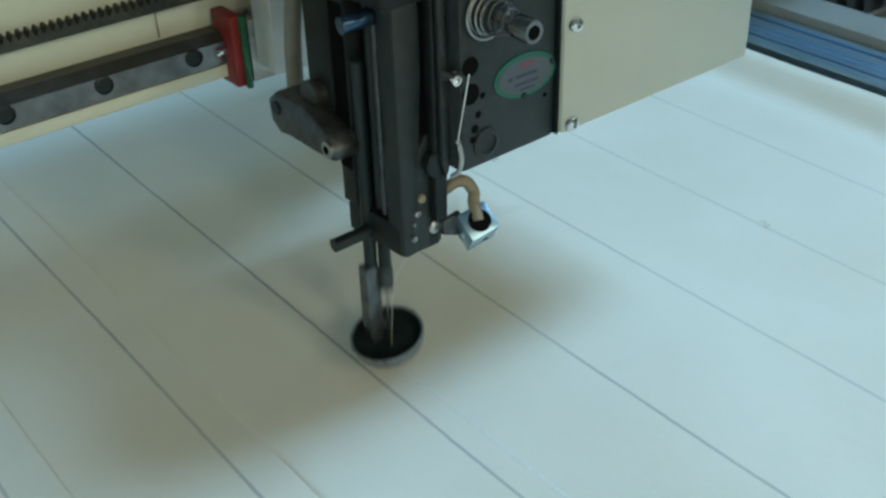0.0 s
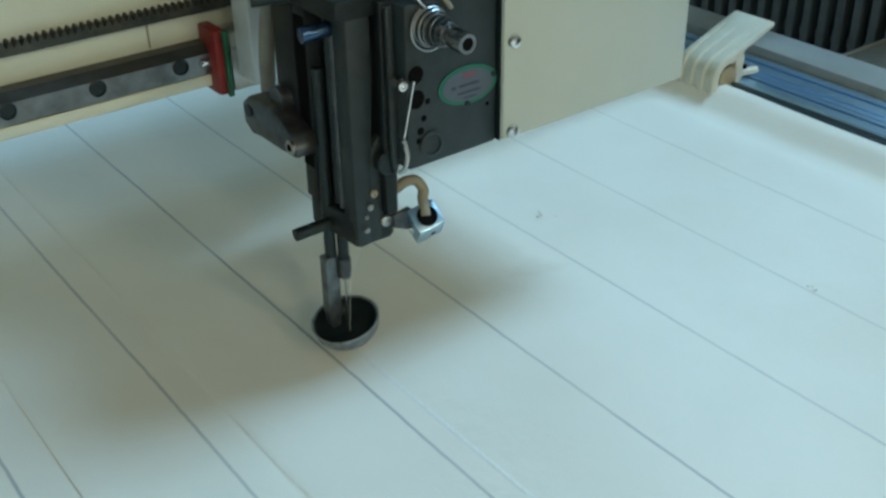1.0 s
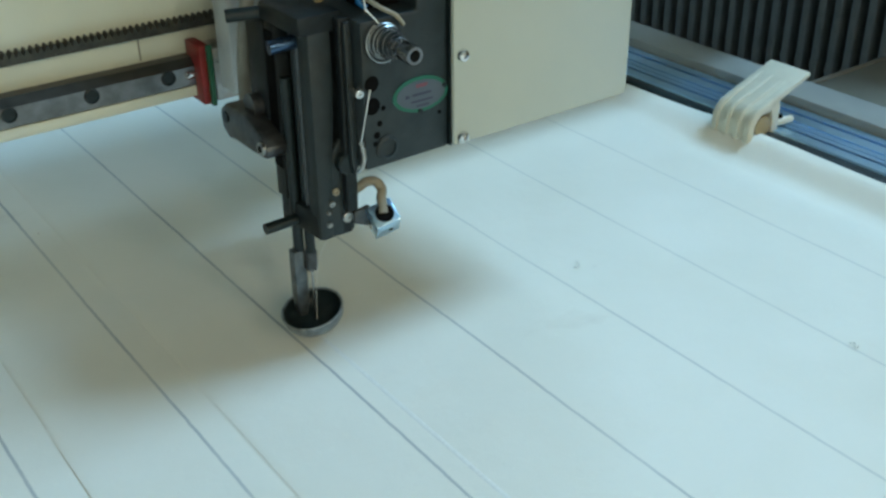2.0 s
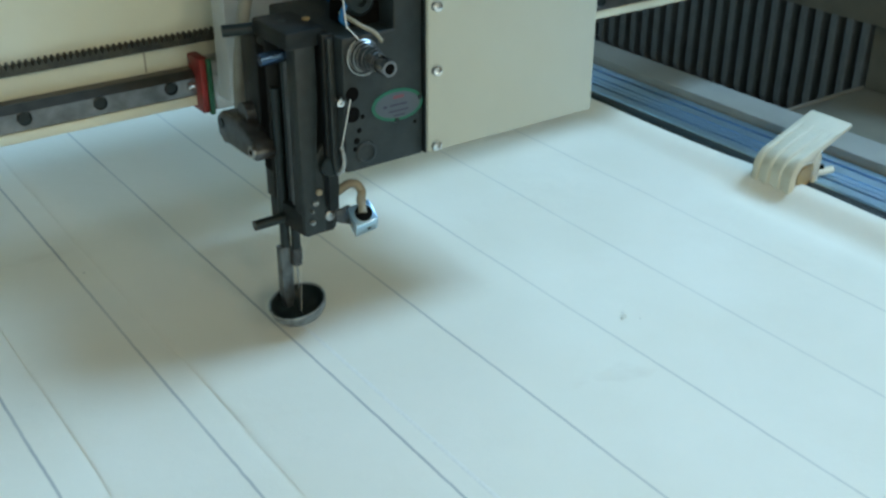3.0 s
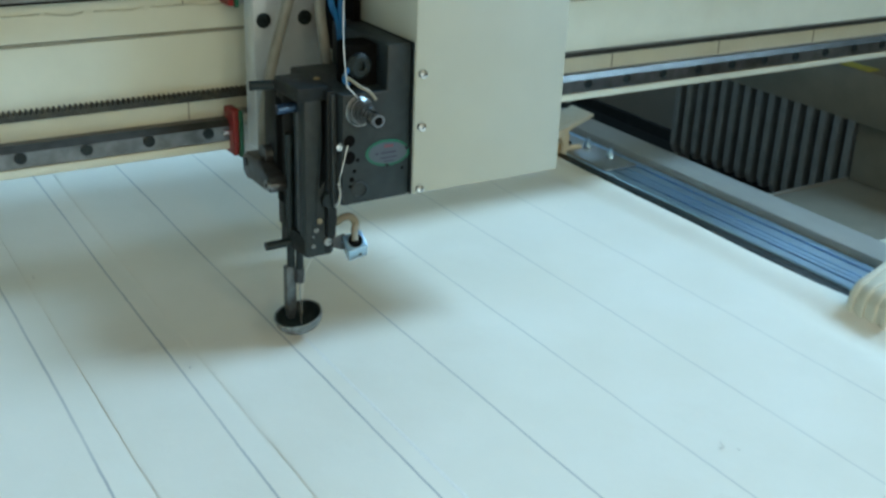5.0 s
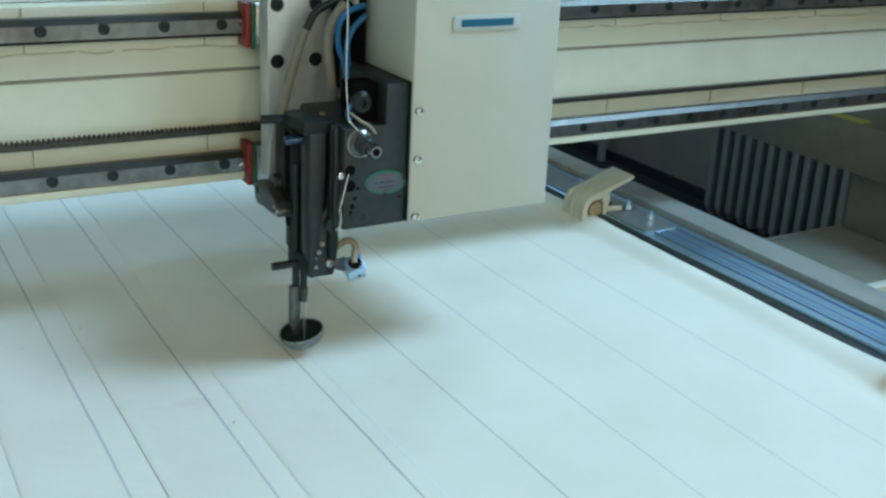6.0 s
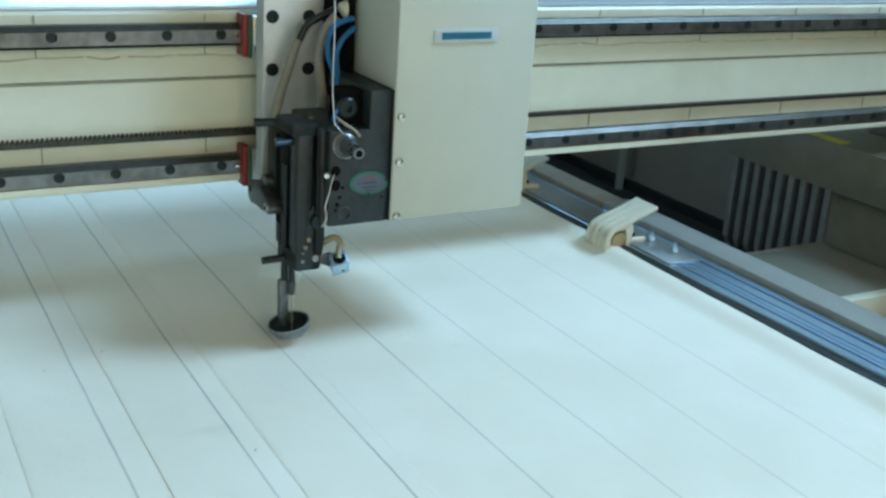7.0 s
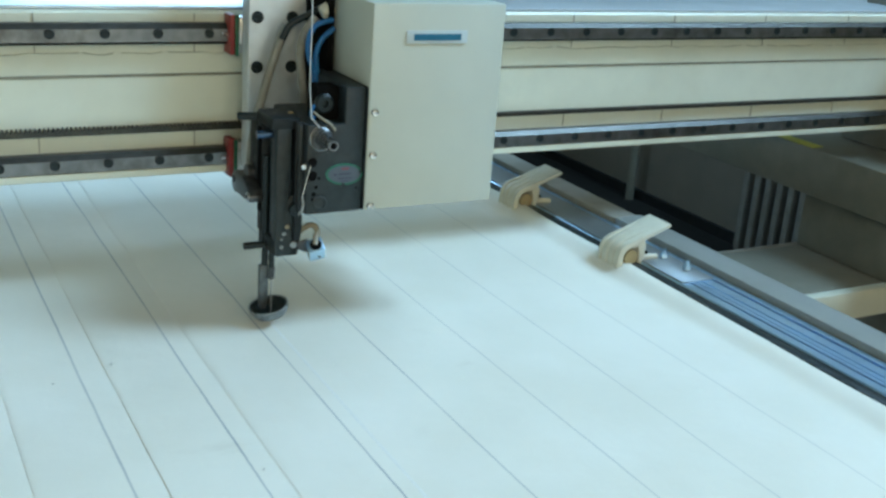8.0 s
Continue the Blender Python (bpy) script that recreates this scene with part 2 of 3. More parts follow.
def sweep(bm, pts, r, seg=10, closed_ends=True):
    """A round tube along a smoothed line of points."""
    pts = [Vector(p) for p in pts]
    fine = []
    for i in range(len(pts) - 1):
        a, b, c, d = pts[max(i - 1, 0)], pts[i], pts[i + 1], pts[min(i + 2, len(pts) - 1)]
        for k in range(6):
            t = k / 6
            fine.append(0.5 * ((2 * b) + (c - a) * t + (2 * a - 5 * b + 4 * c - d) * t * t + (3 * b - a - 3 * c + d) * t ** 3))
    fine.append(pts[-1])
    rings, side = [], None
    for i, p in enumerate(fine):
        d = (fine[min(i + 1, len(fine) - 1)] - fine[max(i - 1, 0)]).normalized()
        if side is None:
            side = d.orthogonal().normalized()
        side = (side - d * side.dot(d)).normalized()
        up = d.cross(side)
        rings.append([bm.verts.new(p + r * (math.cos(a) * side + math.sin(a) * up)) for a in (2 * math.pi * k / seg for k in range(seg))])
    for u, w in zip(rings, rings[1:]):
        for k in range(seg):
            bm.faces.new((u[k], u[(k + 1) % seg], w[(k + 1) % seg], w[k]))
    if closed_ends:
        bm.faces.new(list(reversed(rings[0])))
        bm.faces.new(rings[-1])
    return bm


def lathe(bm, profile, m, seg=32):
    """A solid turned about its z axis from (radius, height) pairs, set at m."""
    rings = []
    for r, z in profile:
        rings.append([bm.verts.new(m @ Vector((r * math.cos(a), r * math.sin(a), z))) for a in (2 * math.pi * k / seg for k in range(seg))])
    for u, w in zip(rings, rings[1:]):
        for k in range(seg):
            bm.faces.new((u[k], u[(k + 1) % seg], w[(k + 1) % seg], w[k]))
    bm.faces.new(list(reversed(rings[0])))
    bm.faces.new(rings[-1])
    return bm


def prism(bm, outline, axis, a, b, bevel=0.0):
    """An outline extruded along an axis ('x': outline in y, z; 'y': in x, z; 'z': in x, y)."""
    def at(u, v, w):
        return {"x": (w, u, v), "y": (u, w, v), "z": (u, v, w)}[axis]
    lo = [bm.verts.new(at(u, v, a)) for u, v in outline]
    hi = [bm.verts.new(at(u, v, b)) for u, v in outline]
    k = len(outline)
    fs = [bm.faces.new(lo), bm.faces.new(list(reversed(hi)))]
    for i in range(k):
        fs.append(bm.faces.new((lo[i], hi[i], hi[(i + 1) % k], lo[(i + 1) % k])))
    bmesh.ops.recalc_face_normals(bm, faces=fs)
    if bevel:
        bmesh.ops.bevel(bm, geom=list({e for f in fs for e in f.edges}), offset=bevel, segments=2, affect="EDGES", profile=0.5)
    return bm


def finish(name, bm, mat, smooth=True):
    bmesh.ops.recalc_face_normals(bm, faces=bm.faces)
    me = bpy.data.meshes.new(name)
    bm.to_mesh(me)
    bm.free()
    me.materials.append(mat)
    if smooth:
        me.polygons.foreach_set("use_smooth", [True] * len(me.polygons))
        me.set_sharp_from_angle(angle=radians(35))
    return new(name, me)


def part(name, bm, mat, parent, label="", smooth=True):
    ob = finish(name, bm, mat, smooth)
    ob.parent = parent
    if label:
        ob["label"] = label
    return ob


def B():
    return bmesh.new()


def boxes(*rows, bevel=0.0):
    bm = B()
    for r in rows:
        box(bm, *r, bevel=bevel)
    return bm


def structure(name, bm, mat, label, category):
    return tagged(finish(name, bm, mat), label, category, kind="structure")


def holder(name, label, category, group="", at=(0, 0, 0)):
    ob = tagged(new(name), label, category, group)
    ob.location = at
    return ob

# ---------------------------------------------------------------- the hall
X0, X1, Y0, Y1, HIGH = -3.2, 2.6, -3.0, 4.2, 5.2
structure("floor", boxes((X0 - 0.2, X1 + 0.2, Y0 - 0.2, Y1 + 0.2, -0.1, 0.0)), FLOOR, "grey worn concrete workshop floor", "floor")
structure("ceiling", boxes((X0 - 0.2, X1 + 0.2, Y0 - 0.2, Y1 + 0.2, HIGH, HIGH + 0.15)), WALL, "plain pale painted ceiling", "ceiling")
structure("wall_west", boxes((X0 - 0.2, X0, Y0 - 0.2, Y1 + 0.2, 0.0, HIGH)), WALL, "plain pale painted wall", "wall")
structure("wall_south", boxes((X0, X1, Y0 - 0.2, Y0, 0.0, HIGH)), WALL, "plain pale painted wall", "wall")
EAST_SILL, EAST_HEAD, NORTH_SILL, NORTH_HEAD = 3.05, 4.75, 1.25, 2.95


def pierced(along, at, ends, openings, sill, head):
    """Boxes of a wall 0.2 thick with openings between sill and head. along: the axis it runs on."""
    cuts = [ends[0]] + [q for w in openings for q in w] + [ends[1]]
    spans = [(ends[0], ends[1], 0.0, sill), (ends[0], ends[1], head, HIGH)] + [(a, b, sill, head) for a, b in zip(cuts[::2], cuts[1::2])]
    return boxes(*[(at, at + 0.2, a, b, c, d) if along == "y" else (a, b, at, at + 0.2, c, d) for a, b, c, d in spans])


EAST, NORTH = ((-0.98, 0.22), (1.35, 2.55)), ((0.05, 1.25),)
structure("wall_east", pierced("y", X1, (Y0 - 0.2, Y1 + 0.2), EAST, EAST_SILL, EAST_HEAD), WALL, "pale painted outer wall with two high windows", "wall")
structure("wall_north", pierced("x", Y1, (X0, X1), NORTH, NORTH_SILL, NORTH_HEAD), WALL, "pale painted outer wall with one window", "wall")
structure("trim", boxes((X1 - 0.012, X1 - 0.001, Y0, Y1, 0.045, 0.92)), DADO, "dark grey painted lower wall band", "trim")
# the flat floor strip is added to widen the black band below the wall
structure("baseboard", boxes((X1 - 0.03, X1 - 0.012, Y0, Y1, 0.0, 0.045), (X1 - 0.34, X1 - 0.0305, Y0, Y1, 0.0, 0.003)), SKIRT, "black baseboard along the outer wall, with a flat black strip added on the floor", "baseboard")


def window(index, m, wide, sill, head):
    """A window in its wall: local x runs along the wall, y outwards."""
    win = tagged(new("window_%d" % index), "white-framed window with two clear panes", "window", kind="structure")
    win.matrix_world = m
    h = wide / 2
    for row in ((-h, h, sill, sill + 0.06), (-h, h, head - 0.06, head), (-h, -h + 0.06, sill + 0.06, head - 0.06), (h - 0.06, h, sill + 0.06, head - 0.06), (-0.03, 0.03, sill + 0.06, head - 0.06)):
        part("window_frame", boxes((row[0], row[1], 0.06, 0.12, row[2], row[3])), FRAMEWHITE, win)
    part("window_sill", boxes((-h - 0.05, h + 0.05, -0.1, 0.06, sill - 0.035, sill - 0.002), bevel=0.006), FRAMEWHITE, win)
    for a, b in ((-h + 0.06, -0.03), (0.03, h - 0.06)):
        pane = part("pane", boxes((a, b, 0.088, 0.093, sill + 0.06, head - 0.06)), GLASS, win)
        pane.visible_shadow = False


for i, (a, b) in enumerate(NORTH):
    window(i + 3, pose((a + b) / 2, Y1, 0), b - a, NORTH_SILL, NORTH_HEAD)
for i, (a, b) in enumerate(EAST):
    window(i + 1, pose(X1, (a + b) / 2, 0, 0, 0, -90), b - a, EAST_SILL, EAST_HEAD)


def ceiling_lamp(x, y):
    lamp = holder("hanging_lamp", "white batten lamp with a lit tube on two hanger rods", "hanging lamp", "hanging lamps", (x, y, TUBE_HIGH))
    part("housing", boxes((-0.05, 0.05, -0.62, 0.62, 0.0, 0.04), bevel=0.006), FRAMEWHITE, lamp)
    bm = B()
    rod(bm, (0, -0.58, -0.016), (0, 0.58, -0.016), 0.013, seg=12)
    part("tube", bm, TUBE, lamp, "glowing fluorescent tube")
    for y in (-0.5, 0.5):
        part("hanger_rod", rod(B(), (0, y, 0.035), (0, y, HIGH - TUBE_HIGH), 0.004, seg=8), FRAMEWHITE, lamp)
    return lamp


first_lamp = ceiling_lamp(*TUBES[0])
for lx, ly in TUBES[1:]:
    copy_thing(first_lamp, pose(lx, ly, TUBE_HIGH))


def radiator(y0, count, step=0.0535):
    r = holder("radiator", "grey column radiator on the dark wall", "radiator", at=(X1 - 0.16, y0, 0.0))
    for k in range(count):
        bm = B()
        y = k * step
        prism(bm, [(-0.055, 0.08), (-0.04, 0.05), (0.04, 0.05), (0.055, 0.08), (0.055, 0.82), (0.04, 0.85), (-0.04, 0.85), (-0.055, 0.82)], "y", y - 0.0125, y + 0.0125, bevel=0.004)
        part("column", bm, RADIATOR, r)
    for z in (0.11, 0.79):
        bm = B()
        rod(bm, (0, -0.03, z), (0, (count - 1) * step + 0.03, z), 0.019, seg=12)
        part("header_pipe", bm, RADIATOR, r)
    for y in (0.0, (count - 1) * step):
        part("foot", boxes((-0.03, 0.03, y - 0.012, y + 0.012, 0.0, 0.055)), RADIATOR, r)
    return r


radiator(2.475 - 40 * 0.0535, 41)
pipe = holder("riser_pipe", "thin dark heating pipe by the radiator", "pipe", at=(X1 - 0.06, 3.30, 0.0))
bm = B()
rod(bm, (0, 0, 0), (0, 0, HIGH), 0.018, seg=12)
part("pipe", bm, SHADEGREY, pipe)

# ---------------------------------------------------------------- machine bed, side rails, quilt
YA, YB = -2.2, 3.5
bed = holder("machine_bed", "grey steel machine bed under the quilt", "machine bed")
part("bed_plate", boxes((-2.0, 0.52, YA, YB, TAB - 0.06, TAB - 0.03)), GREY, bed)
for x in (-1.9, 0.45):
    for y in (-2.0, 0.6, 2.9):
        part("leg", boxes((x - 0.05, x + 0.05, y - 0.05, y + 0.05, 0.0, TAB - 0.06)), GREY, bed)


def relief(x, y):
    """Height of the quilt's top: sewn seams pull it in, the rest rolls gently, and it rises to its clipped edge."""
    calm = min(1.0, abs(x) / 0.03) ** 2
    z = calm * (0.0024 * noise.noise(Vector((x * 4.0, y * 1.8, 3.0))) + 0.0007 * noise.noise(Vector((x * 17.0, y * 11.0, 8.0))))
    shift = 0.0022 * noise.noise(Vector((0.0, y * 3.0, 5.0)))
    for c in SEAMS[1:]:
        off = x - c + shift
        if abs(off) < 0.09:
            z -= 0.0015 * math.exp(off / 0.017) if off < 0 else 0.0007 * math.exp(-off / 0.003)
    start = 0.494 + 0.008 * noise.noise(Vector((4.0, y * 5.0, 2.0)))
    near_clip = 0.30 + 0.70 * max([1.0 if y < 0.25 else 0.0] + [math.exp(-((y - c) / 0.055) ** 2) for c in (0.25, 0.825, 1.10)])
    lift = min(1.0, max(0.0, (x - start) / 0.030))
    lift = lift * lift * (3 - 2 * lift)
    z = z * (1 - lift) + lift * (0.0055 + 0.0040 * near_clip + 0.002 * noise.noise(Vector((x * 2.0, y * 6.0, 1.0))))
    z -= near_clip * (0.0065 + 0.004 * noise.noise(Vector((2.0, y * 4.0, 4.0)))) * math.exp(-((x - start + 0.006) / 0.024) ** 2)
    return min(z, 0.0098) + 0.002


def quilt():
    xs = [-1.6 + 0.02 * i for i in range(46)] + [-0.68 + 0.008 * i for i in range(145)] + [0.476 + 0.003 * i for i in range(19)] + [0.5335, 0.0]
    for c in SEAMS[1:]:
        xs += [c + d for d in (-0.006, -0.004, -0.0025, -0.0012, 0.0, 0.0012, 0.0025, 0.004, 0.006)]
    xs = sorted({round(x, 4) for x in xs})
    ys = [-1.8 + 0.014 * j for j in range(330)]
    ny = len(ys)
    whole = holder("quilt", "undyed cream quilt with thin dark parallel lines, clipped on the bed", "quilt")

    def sheet(name, verts, faces, label):
        me = bpy.data.meshes.new(name)
        me.from_pydata(verts, [], faces)
        me.polygons.foreach_set("use_smooth", [True] * len(me.polygons))
        me.materials.append(QUILT)
        ob = new(name, me)
        ob.parent = whole
        if label:
            ob["label"] = label

    # one panel of the top cloth between each two seams, the wide unsewn one at the clipped side
    cuts = [xs[0]] + sorted(round(c, 4) for c in SEAMS) + [xs[-1]]
    for a, b in zip(cuts, cuts[1:]):
        cols = [x for x in xs if a <= x <= b]
        nx = len(cols)
        verts = [(x, y, TAB + relief(x, y)) for y in ys for x in cols]
        faces = [(j * nx + i, j * nx + i + 1, (j + 1) * nx + i + 1, (j + 1) * nx + i) for j in range(ny - 1) for i in range(nx - 1)]
        sheet("panel", verts, faces, "unsewn cloth with fading marked lines" if b == xs[-1] else "")
    # the side of the batting under the cloth, all round
    rim = [(x, ys[0]) for x in xs] + [(xs[-1], y) for y in ys[1:]] + [(x, ys[-1]) for x in reversed(xs[:-1])] + [(xs[0], y) for y in reversed(ys[1:-1])]
    m = len(rim)
    verts = [(x, y, TAB + relief(x, y)) for x, y in rim] + [(x, y, TAB - 0.026) for x, y in rim]
    sheet("batting_edge", verts, [(i, m + i, m + (i + 1) % m, (i + 1) % m) for i in range(m)], "")
    return whole


quilt()

rail = holder("side_rail", "ribbed aluminium profile along the quilt's edge", "side rail", at=(0, 0, TAB))
groove = [(0.5520, -0.05), (0.5520, 0.0085), (0.5540, 0.0100)]
for c, w, deep in ((0.5685, 0.0020, 0.0005), (0.5780, 0.0010, 0.0080), (0.5880, 0.0016, 0.0075), (0.6075, 0.0026, 0.0005)):
    groove += [(c - w, 0.0100), (c - w, deep), (c + w, deep), (c + w, 0.0100)]
groove += [(0.6225, 0.0100), (0.6225, -0.05)]
part("profile", prism(B(), groove, "y", YA, YB), ALU, rail)
part("edge_strip", boxes((0.5345, 0.5515, YA, YB, -0.05, 0.0095), bevel=0.002), BLACK, rail, "black edge strip")
guard = holder("guard_bar", "grey-white painted flat bar beside the aluminium profile", "guard bar", at=(0, 0, TAB))
part("bar", boxes((0.6245, 0.6740, YA, 0.962, -0.05, 0.0200), bevel=0.002), GREY, guard)
part("end_bar", boxes((0.6245, 0.6700, 0.964, YB, -0.05, 0.0185), bevel=0.003), TANBAR, guard, "tan far length of bar")


def arc(r, a0=180, a1=112):
    return [(0.5345 + r * math.cos(a), 0.0165 + r * math.sin(a)) for a in (radians(a0 + (a1 - a0) * k / 8) for k in range(9))]


def quilt_clip(y):
    """A clip: a foot curling into an arch, a flat tongue that rises to its free end, and an inner jaw."""
    clip = holder("quilt_clip", "ivory plastic clip holding the quilt's edge to the rail", "clip", "clips along the rail", (0, y, TAB + 0.002))
    part("jaw", prism(B(), [(0.5125, 0.0)] + arc(0.0215) + [(0.5965, 0.0610), (0.5975, 0.0565), (0.5560, 0.0410)] + arc(0.0150, 75, 180) + [(0.5190, 0.0)], "y", 0.0, 0.050, bevel=0.0010), CLIP, clip)
    for k in range(4):
        part("rib", prism(B(), [(0.5108, 0.003)] + arc(0.0233) + [(0.5760, 0.0545), (0.5762, 0.0535)] + arc(0.0208, 112, 180) + [(0.5130, 0.003)], "y", 0.0005 + k * 0.0135, 0.0070 + k * 0.0135, bevel=0.0007), CLIP, clip)
    part("lower_jaw", prism(B(), [(0.5475, 0.0035), (0.5475, 0.0240), (0.5440, 0.0325), (0.5555, 0.0405), (0.5585, 0.0330), (0.5570, 0.0035)], "y", 0.002, 0.048, bevel=0.0008), CLIP, clip)
    part("rod", rod(B(), (0.5345, 0.002, 0.0165), (0.5345, 0.048, 0.0165), 0.0108, seg=18), ROD, clip, "amber plastic rod")
    part("peg", rod(B(), (0.5570, 0.007, 0.0140), (0.5800, 0.003, 0.0140), 0.0040, seg=12), CLIP, clip)
    part("peg_hole", rod(B(), (0.5575, 0.0015, 0.0225), (0.5600, 0.0010, 0.0225), 0.0026, seg=10), GAP, clip)
    return clip


first_clip = quilt_clip(0.224)
for y in (0.8000, 1.0766):
    copy_thing(first_clip, pose(0, y, TAB + 0.002))

joint = holder("joint_plate", "aluminium cover plate with two bolts on the profile", "joint plate", at=(0, 0.713, TAB + 0.0100))
part("plate", boxes((0.5535, 0.6080, 0.0, 0.66, 0.0, 0.003), bevel=0.001), JOINTPLATE, joint)
for y in (0.036, 0.086):
    bm = B()
    rod(bm, (0.5905, y, 0.004), (0.5905, y, 0.011), 0.0058, seg=6)
    rod(bm, (0.5905, y, 0.011), (0.5905, y, 0.017), 0.0032, seg=10)
    part("bolt", bm, ALU, joint)


def lint(x, y, size, turn):
    bm = B()
    for k in range(5):
        p = Vector((random.uniform(-1, 1), random.uniform(-0.4, 0.4), 0.2)) * size
        q = p + Vector((random.uniform(-0.6, 0.6), random.uniform(-0.5, 0.5), 0.05)) * size
        sweep(bm, [p, (p + q) / 2 + Vector((0, 0, 0.1 * size)), q], size * 0.08, seg=6)
    ob = tagged(finish("lint", bm, LINT), "small grey-brown lint tuft lying on the quilt", "lint", "lint on the quilt")
    ob.matrix_world = pose(x, y, TAB + relief(x, y) + 0.0002, 0, 0, turn)
    return ob


for x, y, size, turn in ((0.2175, 0.150, 0.006, 20), (0.300, -0.055, 0.005, 60), (-0.111, 0.476, 0.004, 0), (-0.1934, 0.727, 0.006, 35), (-0.2542, 0.700, 0.003, 80), (0.23, 0.143, 0.002, 10)):
    lint(x, y, size, turn)

# ---------------------------------------------------------------- gantry (all in the needle's frame; z from the quilt's top)
gantry = holder("gantry", "cream steel gantry beam with two linear rails, running over the quilt", "gantry", at=(0, 0, TAB))
BX0, BX1, BY = -1.75, 1.75, 0.176      # the beam's ends and its front face
part("beam", prism(B(), [(BY, 0.137), (BY, 0.2560), (BY + 0.006, 0.2580), (BY, 0.2600), (BY, 0.330), (BY + 0.003, 0.3335), (0.335, 0.3335), (0.335, 0.137)], "x", BX0, BX1), CREAM, gantry)
part("lower_lip", boxes((BX0, BX1, BY - 0.0165, BY - 0.0005, 0.1394, 0.1482), bevel=0.0012), CREAM, gantry)
part("top_sheet", boxes((BX0, BX1, BY + 0.004, 0.36, 0.3340, 0.3375), bevel=0.001), TOPSHEET, gantry, "glossy white sheet on the beam's top")


def rack():
    """A toothed rack: one bar with teeth all along its upper edge."""
    outline = [(BX0, 0.1912)]
    k, step = 0, 0.0050
    while BX0 + k * step < 0.2:
        x = BX0 + k * step
        outline += [(x, 0.1962), (x + step * 0.3, 0.2000), (x + step * 0.55, 0.2000), (x + step * 0.85, 0.1962)]
        k += 1
    outline += [(0.2, 0.1962), (0.2, 0.1912)]
    verts = [(x, y, z) for y in (BY - 0.010, BY - 0.0005) for x, z in outline]
    n = len(outline)
    faces = [(i, i + 1, n + i + 1, n + i) for i in range(n - 1)] + [(n - 1, 0, n, 2 * n - 1)]
    for q in range(0, n - 5, 4):
        for base in (0, n):
            faces.append((base + q + 1, base + q + 2, base + q + 3, base + q + 4))
    for base in (0, n):
        faces.append((base, base + 1, base + n - 2, base + n - 1))
    me = bpy.data.meshes.new("rack")
    me.from_pydata(verts, [], faces)
    me.materials.append(RACK)
    ob = new("rack", me)
    ob.parent = gantry
    ob["label"] = "oily dark toothed rack"
    part("cover_strip", boxes((0.2, BX1, BY - 0.008, BY - 0.0005, 0.1906, 0.1962)), OILED, gantry, "dark cover strip")
    return ob


rack()


def linear_rail(z):
    h = 0.0105
    outline = [(BY - 0.0005, z - h), (BY - 0.006, z - h), (BY - 0.009, z - h + 0.003), (BY - 0.0125, z - h), (BY - 0.0165, z - h), (BY - 0.0175, z - h + 0.001),
               (BY - 0.0175, z + h - 0.0055), (BY - 0.0120, z + h), (BY - 0.0110, z + h), (BY - 0.009, z + h - 0.003), (BY - 0.006, z + h), (BY - 0.0005, z + h)]
    r = part("linear_rail", prism(B(), outline, "x", BX0 + 0.02, BX1 - 0.02), RAILSTEEL, gantry, "bright steel rail with dark oily bolt holes")
    part("oil_film", prism(B(), [(BY - 0.0178, z + h - 0.0054), (BY - 0.0121, z + h + 0.0005), (BY - 0.0015, z + h + 0.0005), (BY - 0.0015, z + h + 0.0002), (BY - 0.0120, z + h + 0.0002), (BY - 0.0176, z + h - 0.0055)], "x", BX0 + 0.03, BX1 - 0.03), OILED, r)
    # thin dark strip put in for the shade along the rail's lower edge
    part("under_rail_shade", boxes((BX0 + 0.03, BX1 - 0.03, BY - 0.0150, BY - 0.0008, z - h - 0.0022, z - h - 0.0003)), GAP, r)
    bolt = None
    for k in range(-28, 30):
        x = -0.0254 + 0.06 * k
        if bolt is None:
            bm = B()
            lathe(bm, [(0.0058, 0.0), (0.0058, 0.0012), (0.0050, 0.0016), (0.0046, 0.0004)], Matrix(), 14)
            bolt = part("rail_bolt", bm, BLACK, r)
            bolt.matrix_local = pose(x, BY - 0.0176, z, 90)
        else:
            o = bolt.copy()
            scene.collection.objects.link(o)
            o.matrix_local = pose(x, BY - 0.0176, z, 90)
    return r


linear_rail(0.1592)
linear_rail(0.3095)
for z0, z1 in ((0.1715, 0.1908), (0.2855, 0.297), (0.3215, 0.330)):
    for k in range(-9, 10):
        x = -0.0385 + 0.1805 * k
        part("panel_joint", boxes((x - 0.0005, x + 0.0005, BY - 0.0012, BY - 0.0003, z0, z1)), JOINT, gantry)

part("panel_groove", boxes((BX0 + 0.002, BX1 - 0.002, BY - 0.0006, BY + 0.0008, 0.2567, 0.2595)), JOINT, gantry)
for k in range(70):
    x, wide = BX0 + 0.05 * k, 0.024 + 0.014 * noise.noise(Vector((k * 1.3, 2.0, 0.0)))
    part("sealant_line", sweep(B(), [(x + u * wide, BY - 0.0003, 0.2850 + 0.003 * noise.noise(Vector((x * 30 + u * 0.8, 0.3, 0.0))) - 0.0016 * (1 - u * u)) for u in (-1, -0.5, 0, 0.5, 1)], 0.0011, seg=5), SEALANT, gantry, "wavy old sealant line")

